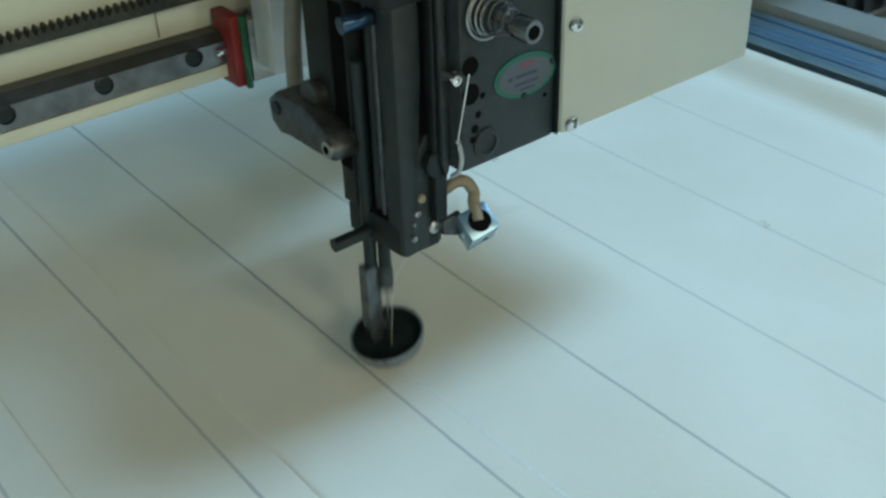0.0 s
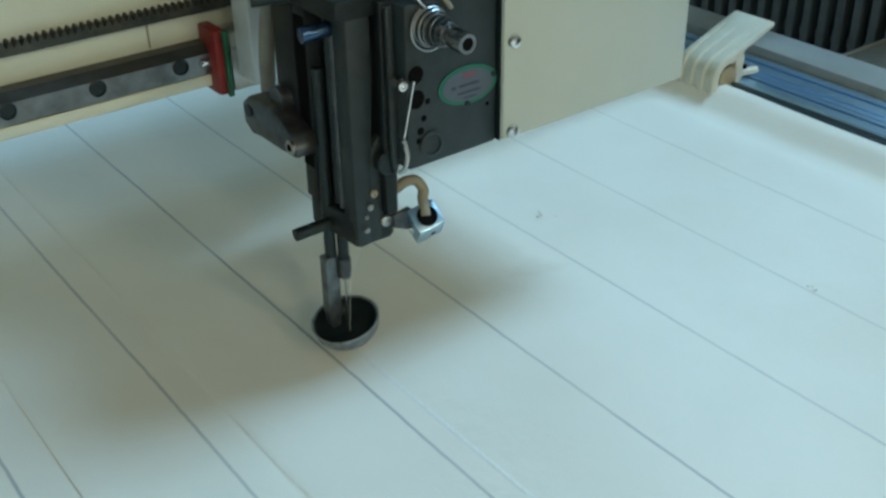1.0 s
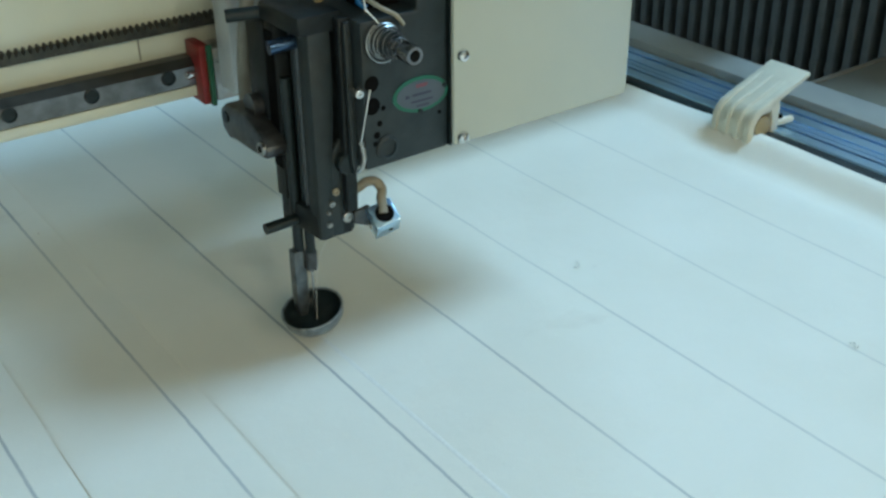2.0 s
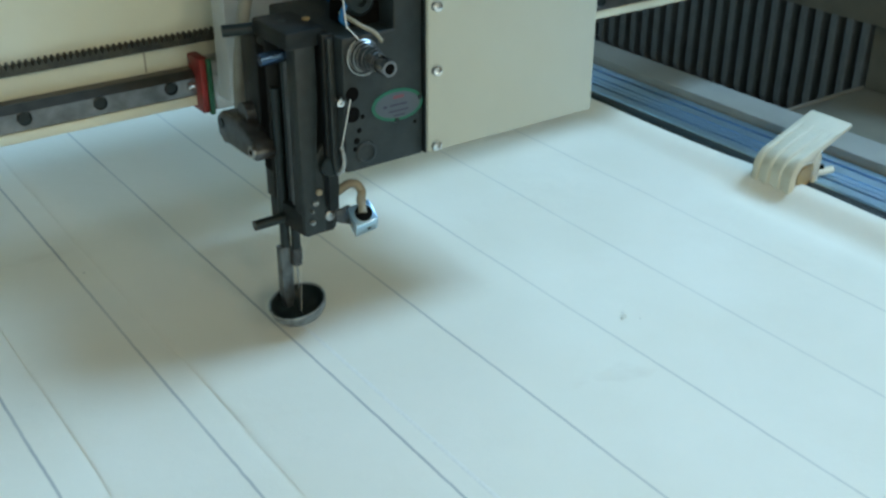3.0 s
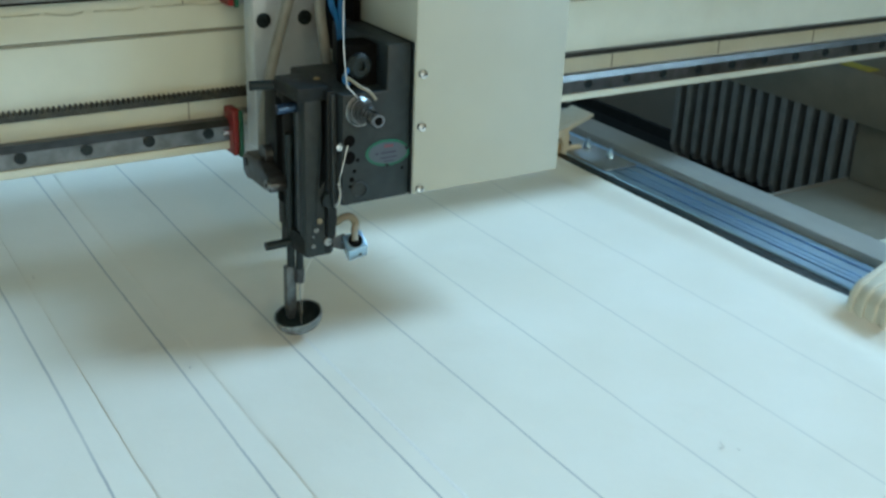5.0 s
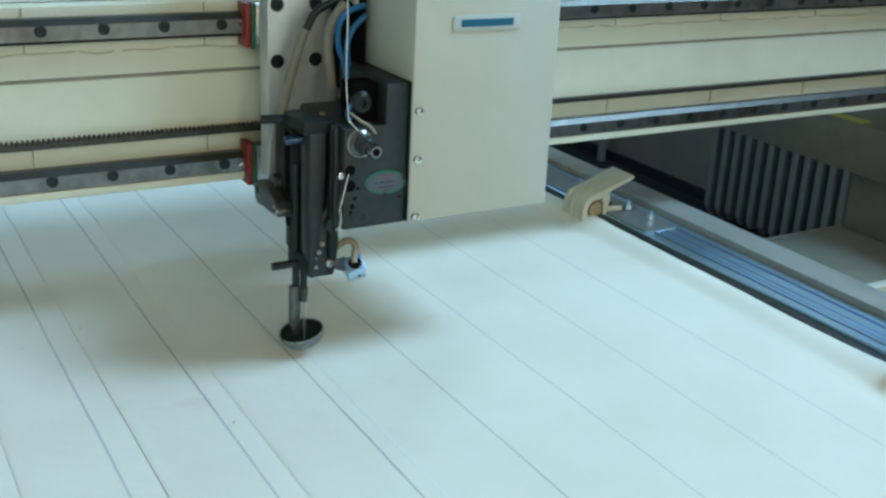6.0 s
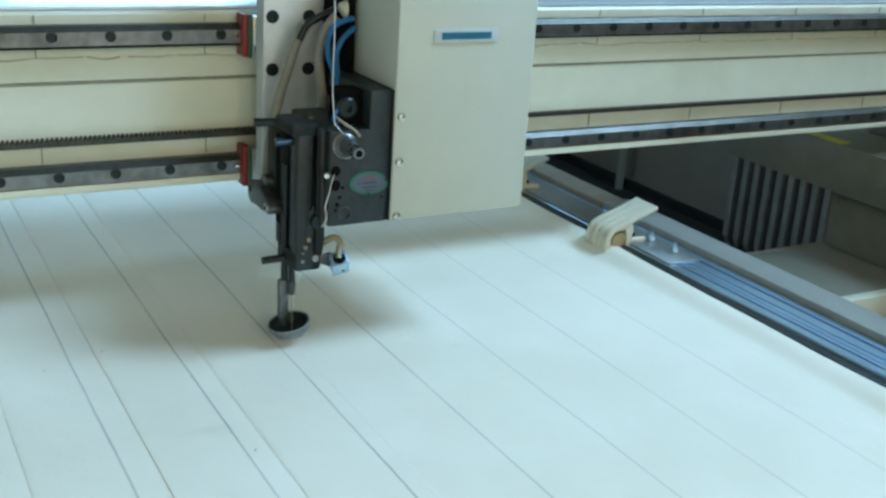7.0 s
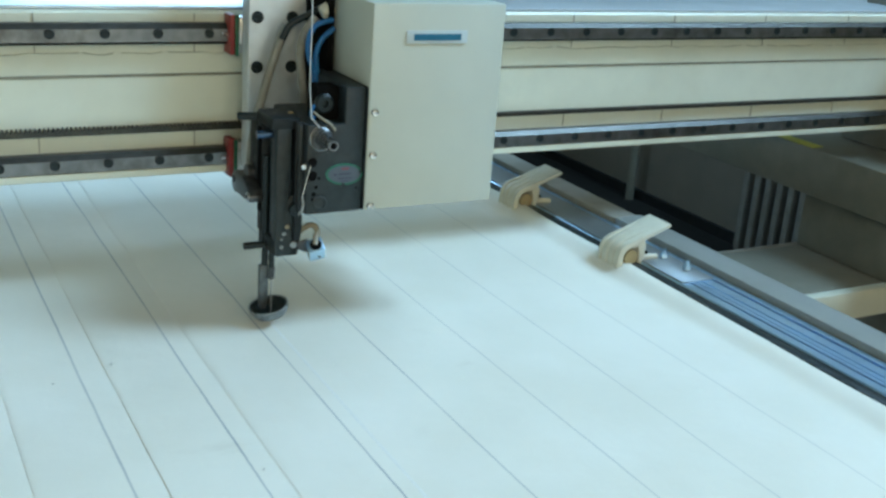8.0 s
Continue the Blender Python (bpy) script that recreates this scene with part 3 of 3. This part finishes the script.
# carriage under the beam's end, beside the machine; its shade is in the colour
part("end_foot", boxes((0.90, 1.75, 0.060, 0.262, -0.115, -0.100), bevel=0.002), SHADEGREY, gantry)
part("foot_edge", boxes((0.93, 1.135, 0.263, 0.272, -0.120, -0.100), bevel=0.001), TANBAR, gantry)
part("front_edge", boxes((0.90, 1.75, 0.040, 0.0595, -0.150, -0.100), bevel=0.002), CREAM, gantry)
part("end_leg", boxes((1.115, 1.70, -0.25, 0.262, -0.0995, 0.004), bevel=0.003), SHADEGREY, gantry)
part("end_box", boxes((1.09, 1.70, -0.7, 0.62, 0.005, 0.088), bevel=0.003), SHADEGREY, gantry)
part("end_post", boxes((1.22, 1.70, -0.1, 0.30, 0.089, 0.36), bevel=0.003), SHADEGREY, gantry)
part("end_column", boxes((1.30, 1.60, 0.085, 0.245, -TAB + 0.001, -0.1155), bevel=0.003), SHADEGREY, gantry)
part("bed_post", boxes((-1.74, -1.63, 0.185, 0.330, -0.0295, 0.1365), bevel=0.003), CREAM, gantry)
# white patch painted for the window's light on the end box's top
part("lit_top_patch", boxes((1.093, 1.16, 0.345, 0.43, 0.0885, 0.0900)), FRAMEWHITE, gantry, "white patch for window light on the end box")
part("warning_tape", boxes((1.093, 1.12, 0.245, 0.34, 0.0885, 0.0895)), YELLOW, gantry)

# ---------------------------------------------------------------- sewing head
head = holder("sewing_head", "dark grey sewing head with a cream-white cover on the gantry", "sewing head", at=(0, 0, TAB))


def rail_block(z):
    b = part("rail_block", boxes((0.006, 0.076, 0.1425, 0.166, z - 0.021, z + 0.021), bevel=0.0015), STEEL, head)
    part("end_cap", boxes((-0.0030, 0.0060, 0.1475, 0.173, z - 0.024, z + 0.023), bevel=0.0015), RED, b, "oily red plastic end cap")
    part("seal", boxes((0.0020, 0.0058, 0.1430, 0.1473, z - 0.0245, z + 0.0235), bevel=0.0006), GREEN, b, "green seal strip")
    bm = B()
    rod(bm, (-0.0030, 0.158, z - 0.001), (-0.0095, 0.158, z - 0.001), 0.0026, seg=10)
    lathe(bm, [(0.001, 0.0), (0.0034, 0.001), (0.0034, 0.003), (0.001, 0.004)], pose(-0.0080, 0.158, z - 0.001, 0, -90), 12)
    part("grease_nipple", bm, CHROME, b)


rail_block(0.1592)
rail_block(0.3095)

plate = part("mounting_plate", boxes((0.0095, 0.165, 0.118, 0.1420, 0.150, 0.46), bevel=0.0015), PLATE, head, "bare milled steel plate with black socket bolts")
for x in (0.0195, 0.062, 0.120):
    for z in (0.2765, 0.3345, 0.392, 0.436):
        bm = B()
        lathe(bm, [(0.0072, 0.0), (0.0072, 0.0016), (0.0064, 0.0022), (0.0034, 0.0022), (0.0030, 0.0006)], pose(x, 0.1178, z, 90), 18)
        part("socket_bolt", bm, BLACK, plate)

body = part("arm_body", prism(B(), [(0.020, 0.1455), (0.0864, 0.1460), (0.0864, 0.285), (0.0630, 0.285), (0.0630, 0.2455), (0.020, 0.2455)], "y", -0.048, 0.060, bevel=0.002), CASTING, head, "dark grey cast arm")
motor = part("motor_box", boxes((0.0355, 0.0625, -0.030, -0.004, 0.246, 0.283), bevel=0.002), GAP, head, "black motor box")
bm = B()
lathe(bm, [(0.0110, 0.0), (0.0110, 0.004), (0.0085, 0.006), (0.0040, 0.006), (0.0036, 0.002)], pose(0.0440, -0.0301, 0.2650, 90), 24)
part("motor_hub", bm, BLACK, motor)
part("face_gap", boxes((0.0866, 0.0877, -0.0505, 0.058, 0.1470, 0.2855)), BLACK, head)

cover = part("cover", boxes((0.0878, 0.2505, -0.053, 0.117, 0.1470, 0.375), bevel=0.0025), COVER, head, "cream-white sheet metal cover")

for z in (0.1522, 0.2105, 0.258):
    bm = B()
    lathe(bm, [(0.0046, 0.0), (0.0046, 0.0012), (0.0036, 0.0030), (0.0016, 0.0036), (0.0012, 0.0016)], pose(0.0948, -0.0531, z, 90), 18)
    part("screw", bm, CHROME, cover, "chrome pan-head screw")
sign = part("name_plate", boxes((0.1276, 0.2023, -0.0546, -0.0532, 0.3322, 0.3462), bevel=0.0005), NAMEPLATE, cover, "small light plate with a dark blue mark")
part("mark", boxes((0.136, 0.194, -0.0552, -0.0547, 0.3355, 0.3425)), BRAND, sign)
part("base_tab", boxes((0.103, 0.112, -0.03, 0.0, 0.1440, 0.1474)), BLACK, cover)

# badge on the arm's face: an oval with a green rim, and bars for its small print
def oval(rx, rz, y0, y1, cx=0.0640, cz=0.1893, turn=-3.5):
    bm = B()
    m = pose(cx, y0, cz, 90) @ pose(0, 0, 0, 0, 0, turn) @ Matrix.Diagonal((rx, rz, 1, 1))
    lathe(bm, [(1.0, 0.0), (1.0, y0 - y1), (0.96, (y0 - y1) * 1.1)], m, 40)
    return bm


badge = part("badge", oval(0.0220, 0.0122, -0.0481, -0.0487), BADGERIM, body, "oval badge with a green rim")
part("badge_face", oval(0.0192, 0.0099, -0.0488, -0.0490), BADGE, badge)
for x0, x1, z0, z1, mat in ((0.060, 0.069, 0.1945, 0.1968, REDINK), (0.0515, 0.0545, 0.1885, 0.1905, INK), (0.057, 0.072, 0.1890, 0.1905, INK), (0.056, 0.073, 0.1845, 0.1858, INK), (0.060, 0.070, 0.1812, 0.1823, INK)):
    part("print_bar", boxes((x0, x1, -0.0493, -0.0491, z0, z1)), mat, badge)
for x, z in ((0.0845, 0.1915), (0.0632, 0.1776)):
    bm = B()
    rod(bm, (min(x, 0.083), -0.0478, z), (min(x, 0.083), -0.0497, z), 0.0018, seg=12)
    part("rivet", bm, BLACK, badge)

# holes and screws in the arm's face
for x, z, r in ((0.0265, 0.1895, 0.0052), (0.0265, 0.2045, 0.0048), (0.0345, 0.1865, 0.0016), (0.0315, 0.1765, 0.0018), (0.0290, 0.1690, 0.0022), (0.0275, 0.163, 0.0016), (0.079, 0.173, 0.0012)):
    bm = B()
    lathe(bm, [(r, 0.0), (r * 1.12, 0.0004), (r * 0.8, 0.0005)], pose(x, -0.0479, z, 90), 18)
    part("hole", bm, GAP, body)
bm = B()
lathe(bm, [(0.0085, 0.0), (0.0085, 0.0012), (0.0070, 0.0020), (0.0062, 0.0020), (0.0058, 0.0008), (0.0005, 0.0006)], pose(0.0365, -0.0479, 0.1585, 90), 28)
part("plug", bm, CASTING, body, "round grey plug")
bm = B()
lathe(bm, [(0.0030, 0.0), (0.0030, 0.0022), (0.0022, 0.0026), (0.0016, 0.0026), (0.0014, 0.0012)], pose(0.016, -0.0485, 0.2011, 90), 16)
rod(bm, (0.016, -0.047, 0.2011), (0.016, -0.040, 0.2011), 0.0022, seg=10)
rod(bm, (0.018, -0.044, 0.2011), (0.0255, -0.044, 0.203), 0.0022, seg=10)
part("guide_screw", bm, CHROME, body)

# thread tension: discs, a coil spring and a knurled knob on a post
tension = part("tension_post", rod(B(), (0.0358, -0.047, 0.2318), (0.0345, -0.0790, 0.2318), 0.0030, seg=14), STEEL, head)
for r, y in ((0.0108, -0.0500), (0.0098, -0.0530), (0.0086, -0.0555)):
    bm = B()
    lathe(bm, [(r, 0.0), (r * 1.02, 0.0006), (r * 0.9, 0.0016), (0.004, 0.0022)], pose(0.0356, y, 0.2318, 90), 32)
    disc = part("tension_disc", bm, BLACK, tension)
    bm = B()
    sweep(bm, [(0.0356 + 1.04 * r * math.cos(a), y - 0.001, 0.2318 + 1.04 * r * math.sin(a)) for a in (k / 12 * 2 * math.pi for k in range(13))], 0.0007, seg=6)
    part("disc_rim", bm, STEEL, disc)
bm = B()
pts = []
for k in range(0, 33):
    a = k / 8 * 2 * math.pi
    r = 0.0100 - 0.0045 * k / 32
    pts.append((0.0354 + r * math.cos(a), -0.0565 - 0.014 * k / 32, 0.2318 + r * math.sin(a)))
sweep(bm, pts, 0.0006, seg=6)
part("coil_spring", bm, WORN, tension)
bm = B()
lathe(bm, [(0.0052, 0.0), (0.0062, 0.001), (0.0062, 0.011), (0.0056, 0.0125), (0.0037, 0.0125), (0.0034, 0.002), (0.0005, 0.002)], pose(0.0348, -0.0735, 0.2318, 90, 0, -2), 24)
knob = part("knob", bm, DISC, tension, "turned steel knob")
part("knob_hole", lathe(B(), [(0.0034, 0.0), (0.0034, 0.0003), (0.0005, 0.0003)], pose(0.0343, -0.0853, 0.2318, 90, 0, -2), 18), GAP, knob)
bm = B()
sweep(bm, [(0.0356 + 0.0135 * math.cos(a), -0.0515, 0.2318 + 0.0135 * math.sin(a)) for a in (math.radians(120 + 20 * k) for k in range(10))], 0.0007, seg=8)
part("check_spring", bm, STEEL, tension)

# needle-bar housing: a slotted casting open to the side
housing = part("needle_housing", boxes((-0.0105, 0.014, 0.0085, 0.0215, 0.112, 0.236), bevel=0.001), HOUSING, head, "slotted dark casting round the needle bar")
part("front_column", prism(B(), [(-0.0060, 0.0930), (0.0050, 0.0930), (0.0062, 0.130), (0.0105, 0.200), (0.0105, 0.238), (-0.0065, 0.238), (-0.0065, 0.130)], "y", -0.0285, -0.0135, bevel=0.0022), CASTING, head)
part("housing_cap", boxes((-0.0125, 0.020, -0.0285, 0.0235, 0.2365, 0.2495), bevel=0.0025), HOUSING, head)
part("housing_base", prism(B(), [(-0.0060, -0.0275), (0.0195, -0.0285), (0.0205, 0.018), (-0.0095, 0.020)], "z", 0.0925, 0.1118, bevel=0.002), HOUSING, head)
# back of the slot, blackened for the shade inside it
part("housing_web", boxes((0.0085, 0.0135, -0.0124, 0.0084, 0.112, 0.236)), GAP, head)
part("face_rib", prism(B(), [(0.0125, 0.112), (0.0205, 0.112), (0.0215, 0.160), (0.0215, 0.246), (0.0125, 0.246)], "y", -0.0345, -0.0275, bevel=0.001), HOUSING, head)
part("lower_face", prism(B(), [(-0.0040, 0.0925), (0.0205, 0.0945), (0.0250, 0.1250), (0.0240, 0.1500), (0.0125, 0.1640), (0.0020, 0.1500)], "y", -0.0282, -0.0240, bevel=0.001), CASTING, head)
bm = B()
prism(bm, [(0.0140, 0.244), (0.0190, 0.244), (0.0215, 0.150), (0.0175, 0.139), (0.0150, 0.150)], "y", -0.0385, -0.0350, bevel=0.0012)
part("take_up_lever", bm, CASTING, head)
part("take_up_boss", lathe(B(), [(0.0080, 0.0), (0.0080, 0.0060), (0.0070, 0.0070), (0.0004, 0.0070)], pose(0.0155, -0.0282, 0.1475, 90), 26), BLACK, head, "round black boss")
for x, z, r in ((0.0070, 0.1270, 0.0026), (0.0035, 0.1190, 0.0023), (0.0005, 0.1130, 0.0013), (0.0005, 0.1040, 0.0021), (0.0152, 0.1058, 0.0040)):
    bm = B()
    lathe(bm, [(r, 0.0), (r, 0.0012), (r * 0.75, 0.0020), (r * 0.4, 0.0020), (r * 0.35, 0.0009)], pose(x, -0.0283, z, 90), 14)
    part("small_screw", bm, CABLE if r == 0.0026 else STEEL, head)
for p, q, r, mat, name in (((-0.0320, 0.0027, 0.0978), (-0.004, 0.0020, 0.0985), 0.0040, BLACK, "lower_pin"), ((-0.0295, 0.0361, 0.2385), (0.004, 0.0200, 0.2410), 0.0044, BLACK, "upper_pin"), ((-0.0220, -0.0060, 0.2270), (0.004, -0.0090, 0.2290), 0.0048, BLUED, "spring_pin")):
    bm = B()
    rod(bm, p, q, r, seg=18)
    part(name, bm, mat, head, "blued steel pin" if mat is BLUED else "black steel pin")
lever = part("lift_lever", prism(B(), [(0.070, 0.163), (0.060, 0.1705), (0.032, 0.1710), (0.010, 0.1615), (0.003, 0.1540), (0.005, 0.1470), (0.026, 0.1460), (0.050, 0.1460), (0.060, 0.1440), (0.069, 0.1500)], "x", -0.0255, -0.0085, bevel=0.002), WORN, head, "worn steel lift lever")
bm = B()
rod(bm, (-0.027, 0.0095, 0.1535), (-0.004, 0.0095, 0.1535), 0.0048, seg=16)
part("lever_bolt", bm, STEEL, lever, "bright worn bolt end")
part("bolt_socket", rod(B(), (-0.0274, 0.0095, 0.1535), (-0.0269, 0.0095, 0.1535), 0.0026, seg=6), GAP, lever)
bm = B()
rod(bm, (-0.0265, 0.061, 0.160), (-0.0245, 0.061, 0.160), 0.0042, seg=16)
part("lever_bolt", bm, BLACK, lever)
bm = B()
rod(bm, (-0.0195, 0.0350, 0.1745), (-0.0060, 0.0350, 0.1745), 0.0085, seg=22)
part("lever_boss", bm, WORN, head)
part("lever_arm", boxes((-0.012, 0.0, 0.022, 0.046, 0.150, 0.2364), bevel=0.002), HOUSING, head)
# black sheet on the housing's side, standing in for shade in its slot
part("recess_shade", boxes((-0.0111, -0.0106, 0.0095, 0.0205, 0.135, 0.231)), GAP, head)

# bars, needle and hopping foot
part("guide_rod", rod(B(), (-0.0030, -0.0085, 0.1125), (-0.0030, -0.0085, 0.2360), 0.0022, seg=12), WORN, head)
needle_bar = part("needle_bar", rod(B(), (0, 0, 0.066), (0, 0, 0.245), 0.0036, seg=18), BLACK, head, "dark steel needle bar")
part("needle_clamp", rod(B(), (0, 0, 0.052), (0, 0, 0.066), 0.0044, seg=18), WORN, needle_bar)
part("needle", rod(B(), (0, 0, 0.010), (0, 0, 0.052), 0.0005, 0.0008, seg=8), STEEL, needle_bar)
foot = part("presser_foot", rod(B(), (-0.0062, 0.0055, 0.045), (-0.0062, 0.0055, 0.20), 0.0038, seg=18), BLACK, head, "hopping foot with a dark cup round the needle")
part("foot_shank", prism(B(), [(-0.0125, 0.072), (-0.0125, 0.030), (-0.0105, 0.018), (-0.0045, 0.018), (-0.0025, 0.030), (-0.0025, 0.072)], "y", 0.0015, 0.0105, bevel=0.0015), SHANK, foot)
tilt = pose(0.0012, -0.001, 0.0050, 2, -13, 0) @ Matrix.Diagonal((1.04, 1.04, 1, 1))
SHALLOW = Matrix.Translation((0, 0, 0.0202)) @ Matrix.Diagonal((1, 1, 0.74, 1)) @ Matrix.Translation((0, 0, -0.0202))
tilt = tilt @ SHALLOW
cup = part("cup", lathe(B(), [(0.0060, -0.0008), (0.0120, 0.0006), (0.0178, 0.0048), (0.0210, 0.0115), (0.0220, 0.0190), (0.0214, 0.0202), (0.0206, 0.0195), (0.0196, 0.0125), (0.0165, 0.0064), (0.0110, 0.0026), (0.0055, 0.0018)], tilt, 40), CUP, foot, "worn grey steel cup")
# bright steel ring puts the lip's pale highlight into the shape
part("cup_rim", sweep(B(), [tilt @ Vector((0.0216 * math.cos(a), 0.0216 * math.sin(a), 0.0200)) for a in (k / 16 * 2 * math.pi for k in range(17))], 0.0007, seg=6), STEEL, cup, "bright ring standing in for the rim's highlight")
# black inner shell added to darken the cup's inside
part("cup_lining", lathe(B(), [(0.0050, 0.0022), (0.0108, 0.0030), (0.0161, 0.0068), (0.0192, 0.0127), (0.0202, 0.0194), (0.0199, 0.0194), (0.0188, 0.0130), (0.0158, 0.0072), (0.0106, 0.0034), (0.0040, 0.0026)], tilt, 40), BLACK, cup, "black inner shell of the cup")

# lamp block on its bracket, with its cable
part("lamp_bracket", prism(B(), [(0.018, 0.101), (0.030, 0.096), (0.034, 0.100), (0.030, 0.112), (0.018, 0.110)], "y", -0.0335, -0.0306, bevel=0.0008), WORN, head)
m = pose(0.0375, -0.0380, 0.1015, 40, -14, -10)
lamp = part("lamp_block", box(B(), -0.0090, 0.0090, -0.0085, 0.0085, -0.0110, 0.0095, bevel=0.0007, m=m), ALU, head, "small milled aluminium lamp block")
bm = B()
lathe(bm, [(0.0064, 0.0), (0.0066, 0.0005), (0.0054, 0.0007), (0.0050, 0.0002)], m @ pose(0.0005, -0.0003, 0.0096), 24)
part("lamp_hole", bm, GAP, lamp)
part("set_screw", rod(B(), m @ Vector((0.002, -0.0080, -0.004)), m @ Vector((0.002, -0.0088, -0.004)), 0.0017, seg=10), GAP, lamp, "small black set screw")
bm = B()
rod(bm, m @ Vector((-0.0088, -0.0002, -0.004)), m @ Vector((-0.0100, -0.0002, -0.004)), 0.0026, seg=14)
part("lamp_screw", bm, STEEL, lamp)
bm = B()
top = m @ Vector((0.0, 0.0, 0.0085))
sweep(bm, [top, (0.0372, -0.0385, 0.1125), (0.0390, -0.0345, 0.1160), (0.0420, -0.0310, 0.1195), (0.0400, -0.0270, 0.1245), (0.0350, -0.0240, 0.1250), (0.0300, -0.0215, 0.1215), (0.0240, -0.0190, 0.1170)], 0.0034, seg=12)
part("lamp_cable", bm, CABLE, lamp, "beige cable looped into the lamp block")

# thread guide hook, its wire and the thread
bm = B()
sweep(bm, [(0.0140, -0.0518, 0.1690), (0.0148, -0.0525, 0.1670), (0.0150, -0.0530, 0.1640), (0.0150, -0.0540, 0.1590), (0.0130, -0.0540, 0.1520), (0.0118, -0.0500, 0.1480)], 0.0014, seg=10)
part("thread_guide", bm, STEEL, head, "bent bright wire thread guide")
part("guide_wire", rod(B(), (0.0240, -0.0500, 0.2020), (0.0140, -0.0520, 0.1675), 0.0006, seg=8), CHROME, head)
bm = B()
sweep(bm, [(0.026, 0.0, 0.50), (0.0200, -0.048, 0.385), (0.0198, -0.050, 0.2957), (0.0230, -0.050, 0.2560), (0.0237, -0.050, 0.2535)], 0.0005, seg=6)
sweep(bm, [(0.0237, -0.050, 0.2535), (0.0300, -0.050, 0.2462), (0.0374, -0.050, 0.2381)], 0.0005, seg=6)
part("thread", bm, THREAD, head, "fine white sewing thread")
bm = B()
sweep(bm, [(0.0175, -0.0385, 0.246), (0.0150, -0.0400, 0.215), (0.0185, -0.0420, 0.180), (0.0130, -0.0520, 0.152)], 0.0001, seg=6)
part("slack_thread", bm, WORN, head, "fine grey sewing thread")
part("thread", sweep(B(), [(0.0030, -0.0240, 0.0935), (0.0016, -0.0060, 0.062), (0.0006, -0.0006, 0.012)], 0.0002, seg=6), THREAD, head, "fine white sewing thread")

# hoses and wires behind the arm
for pts, r, mat, name in (
        ([(0.002, 0.085, 0.150), (0.004, 0.085, 0.190), (0.0105, 0.085, 0.2294), (0.0177, 0.085, 0.2571), (0.0271, 0.085, 0.2877), (0.0375, 0.085, 0.3179), (0.0440, 0.087, 0.3290)], 0.0052, CONDUIT, "grey_conduit"),
        ([(0.0590, 0.060, 0.235), (0.0572, 0.060, 0.2482), (0.0531, 0.060, 0.2792), (0.0508, 0.060, 0.3036), (0.0551, 0.060, 0.3246), (0.0690, 0.060, 0.3430)], 0.0052, CONDUIT, "beige_conduit"),
        ([(0.0630, 0.040, 0.2450), (0.0601, 0.040, 0.2844), (0.0531, 0.040, 0.3041), (0.0531, 0.040, 0.3248), (0.0623, 0.040, 0.3379), (0.0809, 0.040, 0.3436)], 0.0030, BLUE, "air_hose"),
        ([(0.0650, 0.036, 0.245), (0.0622, 0.036, 0.2852), (0.0607, 0.036, 0.3069), (0.0677, 0.036, 0.3231), (0.0812, 0.036, 0.3347)], 0.0030, BLUE, "air_hose"),
        ([(0.0355, 0.079, 0.3150), (0.0438, 0.079, 0.3306), (0.0566, 0.078, 0.3388), (0.076, 0.076, 0.3483), (0.085, 0.075, 0.356)], 0.0040, BLACK, "black_wire"),
        ([(0.030, -0.030, 0.2580), (0.036, -0.048, 0.2520), (0.044, -0.051, 0.2470), (0.0507, -0.050, 0.2394)], 0.0015, CABLE, "short_wire"),
        ([(0.034, -0.032, 0.2640), (0.030, -0.034, 0.2600), (0.0285, -0.034, 0.2540), (0.0325, -0.036, 0.2500)], 0.0018, BLUE, "blue_wire")):
    bm = B()
    sweep(bm, pts, r, seg=12)
    part(name, bm, mat, head)
# black block added for the shade in the space behind the hoses
part("cavity_shade", boxes((0.078, 0.0850, 0.045, 0.115, 0.25, 0.372)), GAP, head)
bm = B()
lathe(bm, [(0.0070, 0.0), (0.0088, 0.002), (0.0088, 0.013), (0.0060, 0.016)], pose(0.0735, 0.055, 0.348, 0, 60), 18)
part("hose_fitting", bm, CLIP, head, "ivory plastic hose fitting")
bm = B()
lathe(bm, [(0.0030, 0.0), (0.0030, 0.0010), (0.0020, 0.0014)], pose(0.0170, -0.004, 0.2495), 14)
part("cap_screw", bm, ROD, head, "amber stained cap screw")

# the seam that the needle leaves behind it: a pulled-in ridge of stitches lying on the quilt
seam = holder("stitched_seam", "pale line of stitches running back from the needle over the quilt", "seam", at=(0, 0, TAB))
bm = B()
for k in range(440):
    y = -0.003 - k * 0.0040
    prism(bm, [(-0.0034, 0.0016), (-0.0016, 0.00205), (0.0, 0.00225), (0.0016, 0.00205), (0.0034, 0.0016)], "y", y - 0.00385, y)
part("stitches", bm, SEAM, seam)


def motions():
    steps = [0.25 * k for k in range(33)]
    run = [(t, pose(0, SPEED * t, TAB)) for t in steps]
    for thing in (gantry, head, seam):
        walk(thing, run)
    # the needle bar and the hopping foot beat about twelve times a second
    beats = [k / FPS for k in range(8 * FPS + 1)]
    walk(needle_bar, [(t, pose(0, 0, 0.008 - 0.008 * math.cos(2 * math.pi * (12 * t + 0.18)))) for t in beats])
    walk(foot, [(t, pose(0, 0, 0.0026 - 0.0026 * math.cos(2 * math.pi * (12 * t + 0.10)))) for t in beats])


motions()
